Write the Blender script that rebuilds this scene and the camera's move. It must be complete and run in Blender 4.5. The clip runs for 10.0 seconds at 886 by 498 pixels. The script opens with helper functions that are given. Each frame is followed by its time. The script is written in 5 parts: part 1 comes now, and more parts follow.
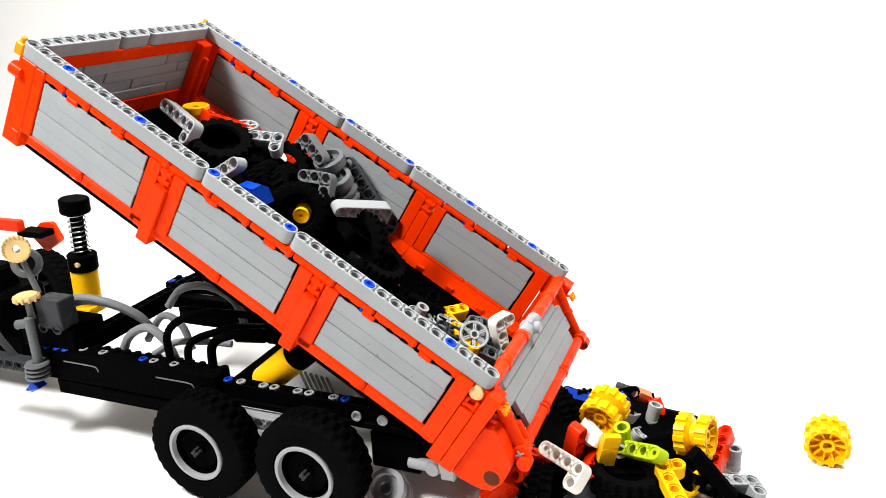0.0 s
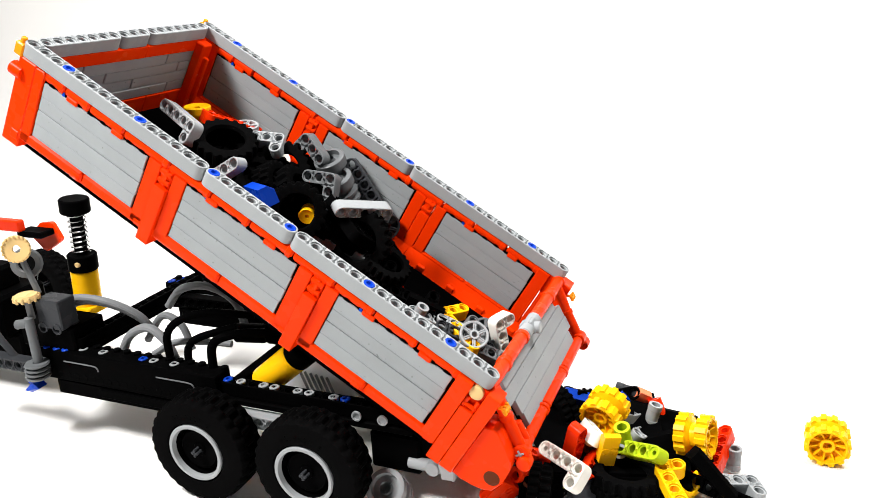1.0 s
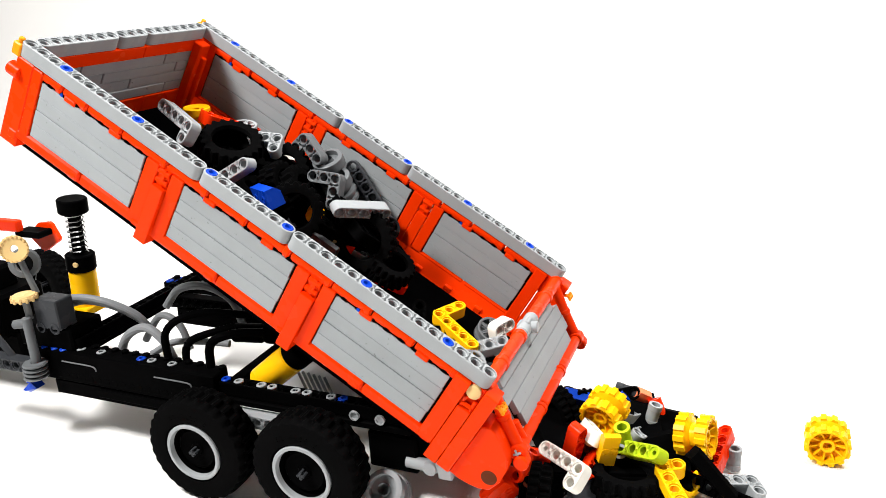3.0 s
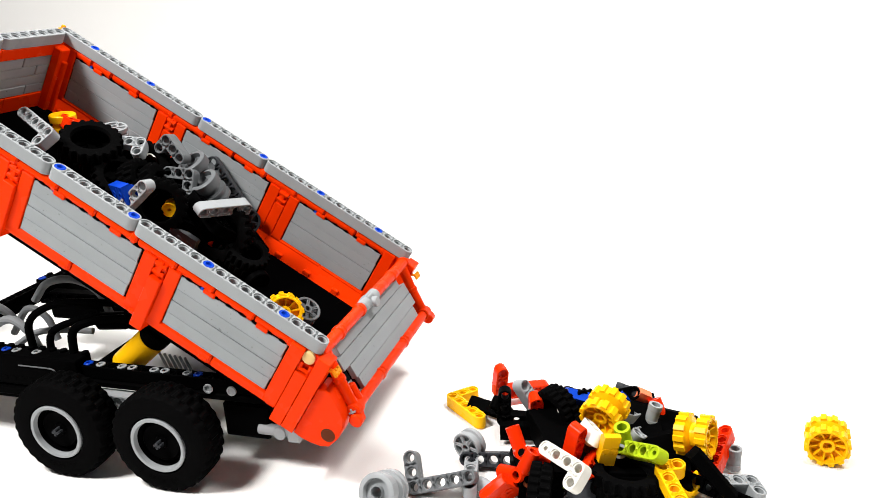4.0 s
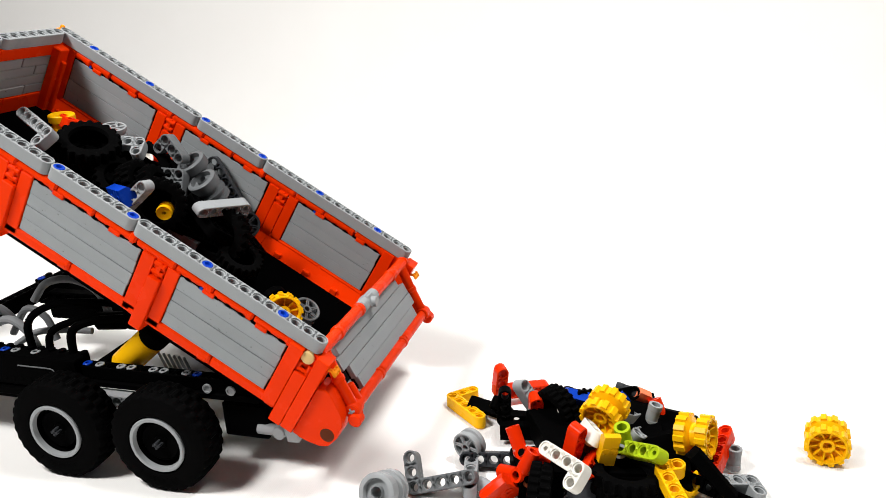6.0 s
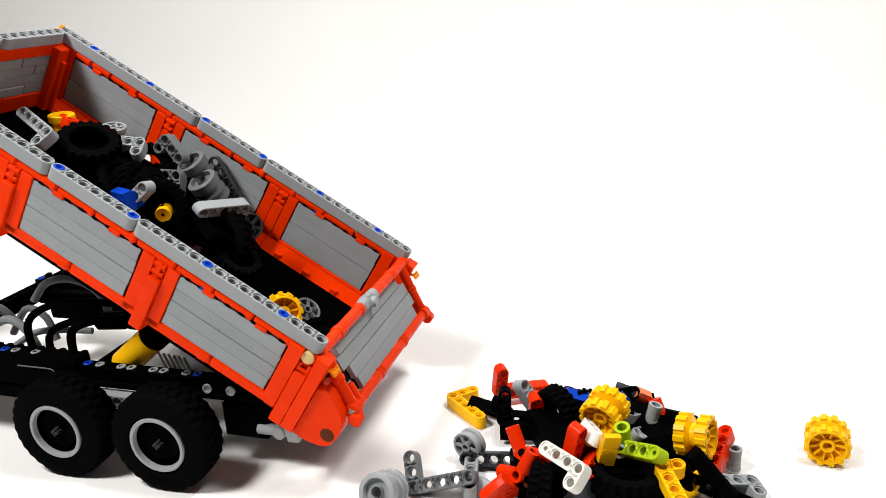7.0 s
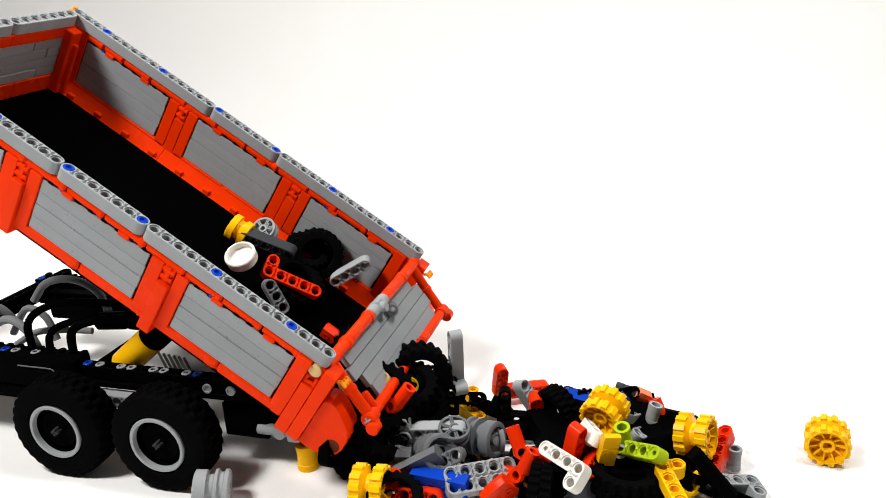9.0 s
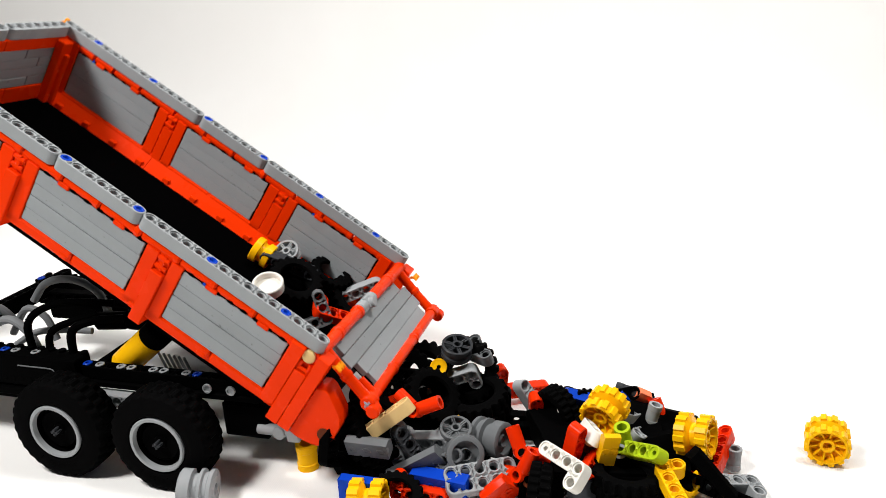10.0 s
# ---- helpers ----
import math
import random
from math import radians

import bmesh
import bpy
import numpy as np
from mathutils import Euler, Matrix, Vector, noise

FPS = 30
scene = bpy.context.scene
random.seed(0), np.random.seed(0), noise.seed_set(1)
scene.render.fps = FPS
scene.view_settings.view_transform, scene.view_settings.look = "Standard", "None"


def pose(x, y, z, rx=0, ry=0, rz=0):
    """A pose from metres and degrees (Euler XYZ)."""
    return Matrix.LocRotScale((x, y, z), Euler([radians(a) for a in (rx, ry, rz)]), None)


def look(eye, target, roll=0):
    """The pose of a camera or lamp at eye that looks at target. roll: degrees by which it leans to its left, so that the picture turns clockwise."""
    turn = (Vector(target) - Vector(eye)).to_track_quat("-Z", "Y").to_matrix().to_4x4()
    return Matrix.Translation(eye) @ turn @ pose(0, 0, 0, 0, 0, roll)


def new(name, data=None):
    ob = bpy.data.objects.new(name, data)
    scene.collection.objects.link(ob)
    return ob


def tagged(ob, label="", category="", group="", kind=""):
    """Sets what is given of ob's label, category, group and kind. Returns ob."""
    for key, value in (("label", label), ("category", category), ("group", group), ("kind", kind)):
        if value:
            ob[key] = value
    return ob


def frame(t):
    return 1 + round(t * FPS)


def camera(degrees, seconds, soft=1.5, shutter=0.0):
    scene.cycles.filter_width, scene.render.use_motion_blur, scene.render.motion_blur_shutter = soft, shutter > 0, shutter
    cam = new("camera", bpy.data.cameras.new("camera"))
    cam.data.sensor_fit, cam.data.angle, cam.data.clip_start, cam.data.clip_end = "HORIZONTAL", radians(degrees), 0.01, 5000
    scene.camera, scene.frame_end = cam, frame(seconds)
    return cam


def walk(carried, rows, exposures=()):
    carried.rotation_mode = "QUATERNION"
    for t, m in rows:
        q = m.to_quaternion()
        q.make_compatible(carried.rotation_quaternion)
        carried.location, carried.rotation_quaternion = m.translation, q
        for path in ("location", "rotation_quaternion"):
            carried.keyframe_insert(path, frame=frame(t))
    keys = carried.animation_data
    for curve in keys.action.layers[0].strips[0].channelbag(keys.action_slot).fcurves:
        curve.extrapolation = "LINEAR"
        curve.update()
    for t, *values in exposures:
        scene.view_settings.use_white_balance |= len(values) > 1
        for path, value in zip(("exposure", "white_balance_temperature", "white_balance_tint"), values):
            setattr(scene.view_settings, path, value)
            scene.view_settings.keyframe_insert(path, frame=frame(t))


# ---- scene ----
cam = camera(59.5, 10.0, soft=0.7, shutter=0.15)
STAND = look((0.2291, -0.33475, 0.2681), (0.09605, 0.1188, 0.10503), -2.754)
walk(cam, [(0, STAND), (10, STAND)],
     exposures=[(0, 0.30), (3.6, 0.30), (4.0, 0.08), (4.4, -0.28), (10, -0.36)])

# ---- light: two studio lamps over a white sweep, an added backdrop fill, soft white room light ----
world = bpy.data.worlds.new("room_light")
scene.world = world
world.use_nodes = True
world.node_tree.nodes["Background"].inputs["Color"].default_value = (1.0, 0.98, 0.95, 1)
world.node_tree.nodes["Background"].inputs["Strength"].default_value = 0.035


def area_lamp(name, eye, target, watts, size, color):
    data = bpy.data.lights.new(name, "AREA")
    data.energy, data.size, data.color = watts, size, color
    ob = new(name, data)
    ob.matrix_world = look(eye, target)
    return ob


area_lamp("lamp_left", (-0.42, -0.40, 1.05), (0.0, 0.05, 0.08), 19.5, 0.24, (1.0, 0.985, 0.96))
area_lamp("lamp_right", (0.62, 0.10, 1.20), (0.2, 0.1, 0.03), 12.0, 0.16, (1.0, 0.98, 0.95))
# added fill with no known source, only to whiten the backdrop
area_lamp("backdrop_fill", (0.15, 0.45, 1.5), (0.1, 0.9, 0.35), 9.0, 0.6, (1.0, 0.99, 0.975))

# ---- materials ----
S = 0.008  # one stud


def plastic(name, color, rough=0.24, grain=0.06, spec=0.06, specks=False):
    m = bpy.data.materials.new(name)
    m.use_nodes = True
    nt = m.node_tree
    b = nt.nodes["Principled BSDF"]
    b.inputs["Roughness"].default_value = rough
    b.inputs["Specular IOR Level"].default_value = spec
    tc = nt.nodes.new("ShaderNodeTexCoord")
    big = nt.nodes.new("ShaderNodeTexNoise")
    big.inputs["Scale"].default_value, big.inputs["Detail"].default_value = 60, 3
    fine = nt.nodes.new("ShaderNodeTexNoise")
    fine.inputs["Scale"].default_value, fine.inputs["Detail"].default_value = 1400, 4
    info = nt.nodes.new("ShaderNodeObjectInfo")
    nt.links.new(tc.outputs["Object"], big.inputs["Vector"])
    nt.links.new(tc.outputs["Object"], fine.inputs["Vector"])
    add = nt.nodes.new("ShaderNodeMath")
    add.operation = "MULTIPLY_ADD"
    add.inputs[1].default_value = 0.5
    nt.links.new(info.outputs["Random"], add.inputs[0])
    nt.links.new(big.outputs["Fac"], add.inputs[2])
    ramp = nt.nodes.new("ShaderNodeMapRange")
    ramp.inputs["From Min"].default_value, ramp.inputs["From Max"].default_value = 0.3, 1.2
    ramp.inputs["To Min"].default_value, ramp.inputs["To Max"].default_value = 1 - grain, 1 + grain
    nt.links.new(add.outputs[0], ramp.inputs["Value"])
    mul = nt.nodes.new("ShaderNodeVectorMath")
    mul.operation = "SCALE"
    mul.inputs[0].default_value = color
    nt.links.new(ramp.outputs[0], mul.inputs["Scale"])
    shade = mul
    if specks:                               # dust and small scuffs
        dots = nt.nodes.new("ShaderNodeTexNoise")
        dots.inputs["Scale"].default_value, dots.inputs["Detail"].default_value = 420, 1
        nt.links.new(tc.outputs["Object"], dots.inputs["Vector"])
        cut = nt.nodes.new("ShaderNodeMapRange")
        cut.inputs["From Min"].default_value, cut.inputs["From Max"].default_value = 0.74, 0.80
        cut.inputs["To Min"].default_value, cut.inputs["To Max"].default_value = 1.0, 0.55
        nt.links.new(dots.outputs["Fac"], cut.inputs["Value"])
        shade = nt.nodes.new("ShaderNodeVectorMath")
        shade.operation = "SCALE"
        nt.links.new(mul.outputs[0], shade.inputs[0])
        nt.links.new(cut.outputs[0], shade.inputs["Scale"])
    nt.links.new(shade.outputs[0], b.inputs["Base Color"])
    rr = nt.nodes.new("ShaderNodeMapRange")
    rr.inputs["To Min"].default_value, rr.inputs["To Max"].default_value = rough - 0.08, rough + 0.12
    nt.links.new(big.outputs["Fac"], rr.inputs["Value"])
    nt.links.new(rr.outputs[0], b.inputs["Roughness"])
    bump = nt.nodes.new("ShaderNodeBump")
    bump.inputs["Strength"].default_value, bump.inputs["Distance"].default_value = 0.08, 0.0003
    nt.links.new(fine.outputs["Fac"], bump.inputs["Height"])
    nt.links.new(bump.outputs[0], b.inputs["Normal"])
    return m


ORANGE = plastic("orange_plastic", (0.80, 0.034, 0.0008))
RED = plastic("red_orange_plastic", (0.72, 0.026, 0.0015))
GREY = plastic("grey_plastic", (0.30, 0.315, 0.325))
PLANK = plastic("grey_plank_plastic", (0.285, 0.304, 0.315), 0.32, 0.09, specks=True)
DARK = plastic("dark_grey_plastic", (0.032, 0.034, 0.038))
BLACK = plastic("black_plastic", (0.0013, 0.0013, 0.0014), 0.36, 0.1, 0.02)
RUBBER = plastic("black_rubber", (0.0022, 0.0022, 0.0023), 0.6, 0.25, 0.03)
YELLOW = plastic("yellow_plastic", (0.90, 0.47, 0.004))
BLUE = plastic("blue_plastic", (0.004, 0.045, 0.42))
LIME = plastic("lime_plastic", (0.36, 0.48, 0.012))
TAN = plastic("tan_plastic", (0.66, 0.46, 0.20))
WHITE = plastic("white_plastic", (0.78, 0.76, 0.70))
SALMON = plastic("salmon_plastic", (0.85, 0.22, 0.10))
BROWN = plastic("brown_plastic", (0.10, 0.022, 0.007))
AMBER = plastic("amber_plastic", (0.85, 0.28, 0.01), 0.12)
HOSE = plastic("grey_hose_rubber", (0.2, 0.207, 0.215), 0.4)
# mid grey parts; on the load also grey darkened to paint in the bed's shade
MID = plastic("mid_grey_plastic", (0.125, 0.132, 0.138))
MATT = plastic("matt_black_plastic", (0.0008, 0.0008, 0.0009), 0.7, 0.1, 0.0)
for dull in (BLACK, RUBBER, MATT):
    dull.node_tree.nodes["Principled BSDF"].inputs["IOR"].default_value = 1.15
STEEL = plastic("spring_steel", (0.5, 0.5, 0.5), 0.25)
STEEL.node_tree.nodes["Principled BSDF"].inputs["Metallic"].default_value = 1.0


def cloth():
    m = bpy.data.materials.new("white_cloth")
    m.use_nodes = True
    nt = m.node_tree
    b = nt.nodes["Principled BSDF"]
    b.inputs["Roughness"].default_value = 0.9
    b.inputs["Specular IOR Level"].default_value = 0.15
    tc = nt.nodes.new("ShaderNodeTexCoord")
    stain = nt.nodes.new("ShaderNodeTexNoise")
    stain.inputs["Scale"].default_value, stain.inputs["Detail"].default_value = 6, 4
    weave = nt.nodes.new("ShaderNodeTexWave")
    weave.inputs["Scale"].default_value, weave.inputs["Distortion"].default_value = 260, 1.5
    fine = nt.nodes.new("ShaderNodeTexNoise")
    fine.inputs["Scale"].default_value = 700
    for n in (stain, weave, fine):
        nt.links.new(tc.outputs["Object"], n.inputs["Vector"])
    mix = nt.nodes.new("ShaderNodeMixRGB")
    mix.inputs[1].default_value, mix.inputs[2].default_value = (0.80, 0.785, 0.765, 1), (0.86, 0.855, 0.845, 1)
    nt.links.new(stain.outputs["Fac"], mix.inputs[0])
    nt.links.new(mix.outputs[0], b.inputs["Base Color"])
    s = nt.nodes.new("ShaderNodeMath")
    nt.links.new(weave.outputs["Fac"], s.inputs[0])
    nt.links.new(fine.outputs["Fac"], s.inputs[1])
    bump = nt.nodes.new("ShaderNodeBump")
    bump.inputs["Strength"].default_value, bump.inputs["Distance"].default_value = 0.12, 0.0004
    nt.links.new(s.outputs[0], bump.inputs["Height"])
    nt.links.new(bump.outputs[0], b.inputs["Normal"])
    return m


CLOTH = cloth()


# ---- mesh tools (lengths in studs unless noted; scaled by S when linked) ----
def hull(bm, pts):
    vs = [bm.verts.new(p) for p in pts]
    bmesh.ops.convex_hull(bm, input=vs, use_existing_faces=False)


def box(bm, x0, x1, y0, y1, z0, z1, c=0.06):
    pts = []
    for x, sx in ((x0, 1), (x1, -1)):
        for y, sy in ((y0, 1), (y1, -1)):
            for z, sz in ((z0, 1), (z1, -1)):
                pts += [(x, y + sy * c, z + sz * c), (x + sx * c, y, z + sz * c), (x + sx * c, y + sy * c, z)]
    hull(bm, pts)


def axes_for(d):
    d = Vector(d).normalized()
    u = d.orthogonal().normalized()
    return d, u, d.cross(u)


def spin(bm, profile, seg=24, origin=(0, 0, 0), axis=(0, 0, 1), closed=False):
    """Turn a profile of (radius, height along axis) round the axis."""
    d, u, v = axes_for(axis)
    o = Vector(origin)
    rings = []
    for r, h in profile:
        if r < 1e-6:
            rings.append([bm.verts.new(o + d * h)])
        else:
            rings.append([bm.verts.new(o + d * h + (u * math.cos(k * math.tau / seg) + v * math.sin(k * math.tau / seg)) * r) for k in range(seg)])
    pairs = list(zip(rings, rings[1:])) + ([(rings[-1], rings[0])] if closed else [])
    for a, b in pairs:
        for k in range(seg):
            j = (k + 1) % seg
            quad = [a[k % len(a)], a[j % len(a)], b[j % len(b)], b[k % len(b)]]
            quad = list(dict.fromkeys(quad))
            if len(quad) > 2:
                bm.faces.new(quad)


def rod(bm, p0, p1, r, seg=12, c=0.05):
    p0, p1 = Vector(p0), Vector(p1)
    n = (p1 - p0).length
    spin(bm, [(0, 0), (r - c, 0), (r, c), (r, n - c), (r - c, n), (0, n)], seg, p0, p1 - p0)


def tube(bm, pts, r, seg=8, steps=8):
    """A hose through the points."""
    P = [Vector(p) for p in pts]
    P = [2 * P[0] - P[1]] + P + [2 * P[-1] - P[-2]]
    path = []
    for i in range(1, len(P) - 2):
        for k in range(steps):
            t = k / steps
            a, b, c, d = P[i - 1:i + 3]
            path.append(0.5 * (2 * b + (c - a) * t + (2 * a - 5 * b + 4 * c - d) * t * t + (3 * b - a - 3 * c + d) * t ** 3))
    path.append(P[-2])
    ref, rings = Vector((0.3, 0.5, 0.8)).normalized(), []
    for i, q in enumerate(path):
        d = (path[min(i + 1, len(path) - 1)] - path[max(i - 1, 0)]).normalized()
        u = d.cross(ref).normalized()
        v = d.cross(u)
        rings.append([bm.verts.new(q + (u * math.cos(k * math.tau / seg) + v * math.sin(k * math.tau / seg)) * r) for k in range(seg)])
    for a, b in zip(rings, rings[1:]):
        for k in range(seg):
            bm.faces.new((a[k], a[(k + 1) % seg], b[(k + 1) % seg], b[k]))
    bm.faces.new(rings[0]), bm.faces.new(rings[-1])


def cells_mesh(bm, cells, m=Matrix(), cross=()):
    """A studless beam: one holed cell a stud, holes along z, one stud thick."""
    N = 16
    have = set(cells)
    ang = [k * math.tau / N for k in range(N)]
    for cx, cy in cells:
        sides = {(dx, dy): (cx + dx, cy + dy) in have for dx, dy in ((1, 0), (-1, 0), (0, 1), (0, -1))}
        edge, valley, joint = [], [], []
        for k, a in enumerate(ang):
            c, s = math.cos(a), math.sin(a)
            sx, sy = (c > 1e-6) - (c < -1e-6), (s > 1e-6) - (s < -1e-6)
            n1, n2 = sides.get((sx, 0), False), sides.get((0, sy), False)
            square = n1 or n2
            f = 0.5 / max(abs(c), abs(s)) if square else 0.5
            edge.append((c * f, s * f))
            low = (k % 4 in (1, 3)) and ((abs(c) > abs(s) and n1) or (abs(s) > abs(c) and n2))
            valley.append(low)
            joint.append((abs(c) >= abs(s) - 1e-6 and n1, abs(s) >= abs(c) - 1e-6 and n2))

        def ring(r, z):
            return [bm.verts.new(m @ Vector((cx + math.cos(a) * r, cy + math.sin(a) * r, z))) for a in ang]

        def rim(z, inset, dip):
            out = []
            for (x, y), low, (jx, jy) in zip(edge, valley, joint):
                ix = 0 if jx else inset
                iy = 0 if jy else inset
                out.append(bm.verts.new(m @ Vector((cx + x * (1 - 2 * ix), cy + y * (1 - 2 * iy), z - (dip if low else 0)))))
            return out
        outer = [rim(0.49, 0.035, 0.24), rim(0.45, 0.0, 0.20), rim(-0.45, 0.0, -0.20), rim(-0.49, 0.035, -0.24)]
        if (cx, cy) in cross:
            inner = [ring(0.43, 0.49), ring(0.39, 0.49), ring(0.36, 0.38), ring(0.17, 0.38), ring(0.17, -0.38), ring(0.36, -0.38), ring(0.39, -0.49), ring(0.43, -0.49)]
        else:
            inner = [ring(0.43, 0.49), ring(0.39, 0.49), ring(0.385, 0.39), ring(0.305, 0.37), ring(0.305, -0.37), ring(0.385, -0.39), ring(0.39, -0.49), ring(0.43, -0.49)]
        loops = [outer[1], outer[0]] + inner + [outer[3], outer[2]]
        for a, b in zip(loops, loops[1:]):
            for k in range(N):
                j = (k + 1) % N
                bm.faces.new((a[k], a[j], b[j], b[k]))
        for k in range(N):
            j = (k + 1) % N
            if not (joint[k][0] and joint[j][0]) and not (joint[k][1] and joint[j][1]):
                bm.faces.new((outer[1][k], outer[2][k], outer[2][j], outer[1][j]))
    bmesh.ops.remove_doubles(bm, verts=bm.verts, dist=0.002)


def mesh_of(name, bm, material, scale=S, smooth=True):
    bmesh.ops.recalc_face_normals(bm, faces=bm.faces)
    bmesh.ops.scale(bm, vec=(scale,) * 3, verts=bm.verts)
    me = bpy.data.meshes.new(name)
    bm.to_mesh(me)
    bm.free()
    me.materials.append(material)
    if smooth:
        me.shade_smooth()
        me.set_sharp_from_angle(angle=radians(34))
    return me


def part(name, bm, material, parent, label="", at=(0, 0, 0), scale=S):
    """One mesh object under a thing or under a part; at: its origin in studs."""
    bmesh.ops.translate(bm, vec=-Vector(at), verts=bm.verts)
    ob = new(name, mesh_of(name, bm, material, scale))
    ob.parent = parent
    ob.location = Vector(at) * scale
    return tagged(ob, label)


def again(ob, parent, at):
    """The same part once more, on the same mesh."""
    o = new(ob.name.split(".")[0], ob.data)
    o.parent = parent
    o.location = Vector(at) * S
    return o


def made(fn, *args, **kw):
    bm = bmesh.new()
    fn(bm, *args, **kw)
    return bm


def lugged(bm, prof, tread, n, axis=(0, 0, 1)):
    """Turn a closed profile of (radius, height) round the axis; the profile points named in tread, row by row, rise and fall as lugs."""
    d, u, v = axes_for(axis)
    seg = n * 4
    loops = []
    for i, (r, h) in enumerate(prof):
        loop = []
        for k in range(seg):
            rr = r
            if i in tread:
                base, shift = tread[i]
                rr = r if (k + shift) % 4 < 2 else base
            a = k * math.tau / seg
            loop.append(bm.verts.new(d * h + (u * math.cos(a) + v * math.sin(a)) * rr))
        loops.append(loop)
    for a, b in zip(loops, loops[1:] + loops[:1]):
        for k in range(seg):
            j = (k + 1) % seg
            bm.faces.new((a[k], a[j], b[j], b[k]))


# ---- the white sweep: floor running up into the backdrop ----
def sweep():
    bm = bmesh.new()
    prof = [(-1.6, 0), (-0.6, 0), (-0.1, 0), (0.3, 0), (0.62, 0)]
    for k in range(1, 13):
        a = k * math.pi / 2 / 12
        prof.append((0.62 + 0.30 * math.sin(a), 0.30 - 0.30 * math.cos(a)))
    prof += [(0.925, 0.7), (0.93, 1.5)]
    xs = [-2.2 + 4.6 * i / 46 for i in range(47)]
    rows = []
    for y, z in prof:
        row = []
        for x in xs:
            w = 0.006 * noise.noise(Vector((x * 3, y * 2, z * 2))) * min(1, max(0, (y - 0.55) * 4))
            row.append(bm.verts.new((x, y - w, z + 0.5 * w)))
        rows.append(row)
    for a, b in zip(rows, rows[1:]):
        for i in range(len(xs) - 1):
            bm.faces.new((a[i], a[i + 1], b[i + 1], b[i]))
    ob = new("ground", mesh_of("ground", bm, CLOTH, 1.0))
    return tagged(ob, "white cloth sweep, floor curving up into the backdrop", "backdrop", kind="structure")


sweep()

# ---- the dump truck ----
truck = tagged(new("toy_dump_truck"), "orange and grey brick-built toy dump truck with raised tipping bed", "toy truck")


def sidewall_text(wheel, y):
    """The size moulded into the outer sidewall, letter by letter along an arc."""
    for i, ch in enumerate("62.4x20 S"):
        if ch == " ":
            continue
        data = bpy.data.curves.new("letter", "FONT")
        data.body, data.size, data.extrude, data.align_x = ch, 0.0042, 0.0001, "CENTER"
        tmp = new("tmp", data)
        me = bpy.data.meshes.new_from_object(tmp)
        bpy.data.objects.remove(tmp)
        me.materials.clear()
        me.materials.append(RUBBER)
        ob = new("letter", me)
        ob.parent = wheel
        a = radians(-28 + 7.5 * i)
        r = 2.62 * S
        ob.matrix_basis = Matrix.Translation((r * math.sin(a), y * S, r * math.cos(a))) @ Matrix.Rotation(a, 4, "Y") @ Matrix.Rotation(math.pi / 2, 4, "X")
        tagged(ob, "moulded size letter")


def truck_wheel(x, y, face, steer=0):
    """A wheel about its axle; face -1: outer side towards -y."""
    at = (x, y, 3.9)
    f = face
    rub = bmesh.new()
    w0, w1 = 0.25 * f, -2.35 * f   # outer and inner side along y, in studs from the axle tip
    lo = 3.72
    ys = [w0 - 0.12 * f, w0 - 0.3 * f, w0 - 0.80 * f, w0 - 0.86 * f, w0 - 1.70 * f, w0 - 1.78 * f, w1 + 0.3 * f, w1 + 0.12 * f]
    prof = [(2.1, w0 - 0.25 * f), (2.3, w0), (2.85, w0 + 0.03 * f), (3.3, w0 - 0.02 * f), (3.72, ys[0]), (3.86, ys[1]), (3.9, ys[2]), (3.9, ys[3]), (3.9, ys[4]), (3.9, ys[5]), (3.86, ys[6]), (3.72, ys[7]),
            (3.3, w1), (2.8, w1), (2.1, w1 + 0.2 * f)]
    lugged(rub, prof, {4: (3.64, 0), 5: (lo, 0), 6: (lo, 0), 7: (lo, 2), 8: (lo, 2), 9: (lo, 0), 10: (lo, 0), 11: (3.64, 0)}, 30, (0, 1, 0))
    wheel = part("wheel", rub, RUBBER, truck, "black ribbed rubber tyre on a grey rim")
    wheel.location = Vector(at) * S
    rim = bmesh.new()
    spin(rim, [(2.12, w0 - 0.35 * f), (2.15, w0 - 0.02 * f), (2.08, w0 + 0.06 * f), (1.88, w0 + 0.04 * f), (1.84, w0 - 0.1 * f), (1.74, w0 - 0.95 * f), (1.55, w0 - 1.0 * f)],
         40, (0, 0, 0), (0, 1, 0))
    part("rim", rim, GREY, wheel, "light grey wheel rim")
    # hub disc; its outer cone blackens the grey rim's inner wall as painted shade
    hub = bmesh.new()
    spin(hub, [(1.80, w0 - 0.3 * f), (1.70, w0 - 0.9 * f), (1.52, w0 - 0.55 * f), (1.40, w0 - 0.44 * f), (1.3, w0 - 0.5 * f), (0.5, w0 - 0.54 * f), (0.42, w0 - 0.4 * f), (0.0, w0 - 0.4 * f)],
         40, (0, 0, 0), (0, 1, 0))
    part("hub", hub, BLACK, wheel, "black hub disc, with the rim's inner wall blackened as shade")
    ax = bmesh.new()
    y0, y1 = sorted((w0 + 0.1 * f, w1))
    box(ax, -0.28, 0.28, y0, y1, -0.09, 0.09, 0.03)
    box(ax, -0.09, 0.09, y0, y1, -0.28, 0.28, 0.03)
    part("axle", ax, DARK, wheel, "dark grey cross axle")
    if f < 0:
        sidewall_text(wheel, w0 + 0.03 * f)
    return wheel


wheels = []
for wx in (-12.82, -4.29, -50.5):
    wheels.append(truck_wheel(wx, -2.45, -1))
    wheels.append(truck_wheel(wx, 18 + 2.45, 1))


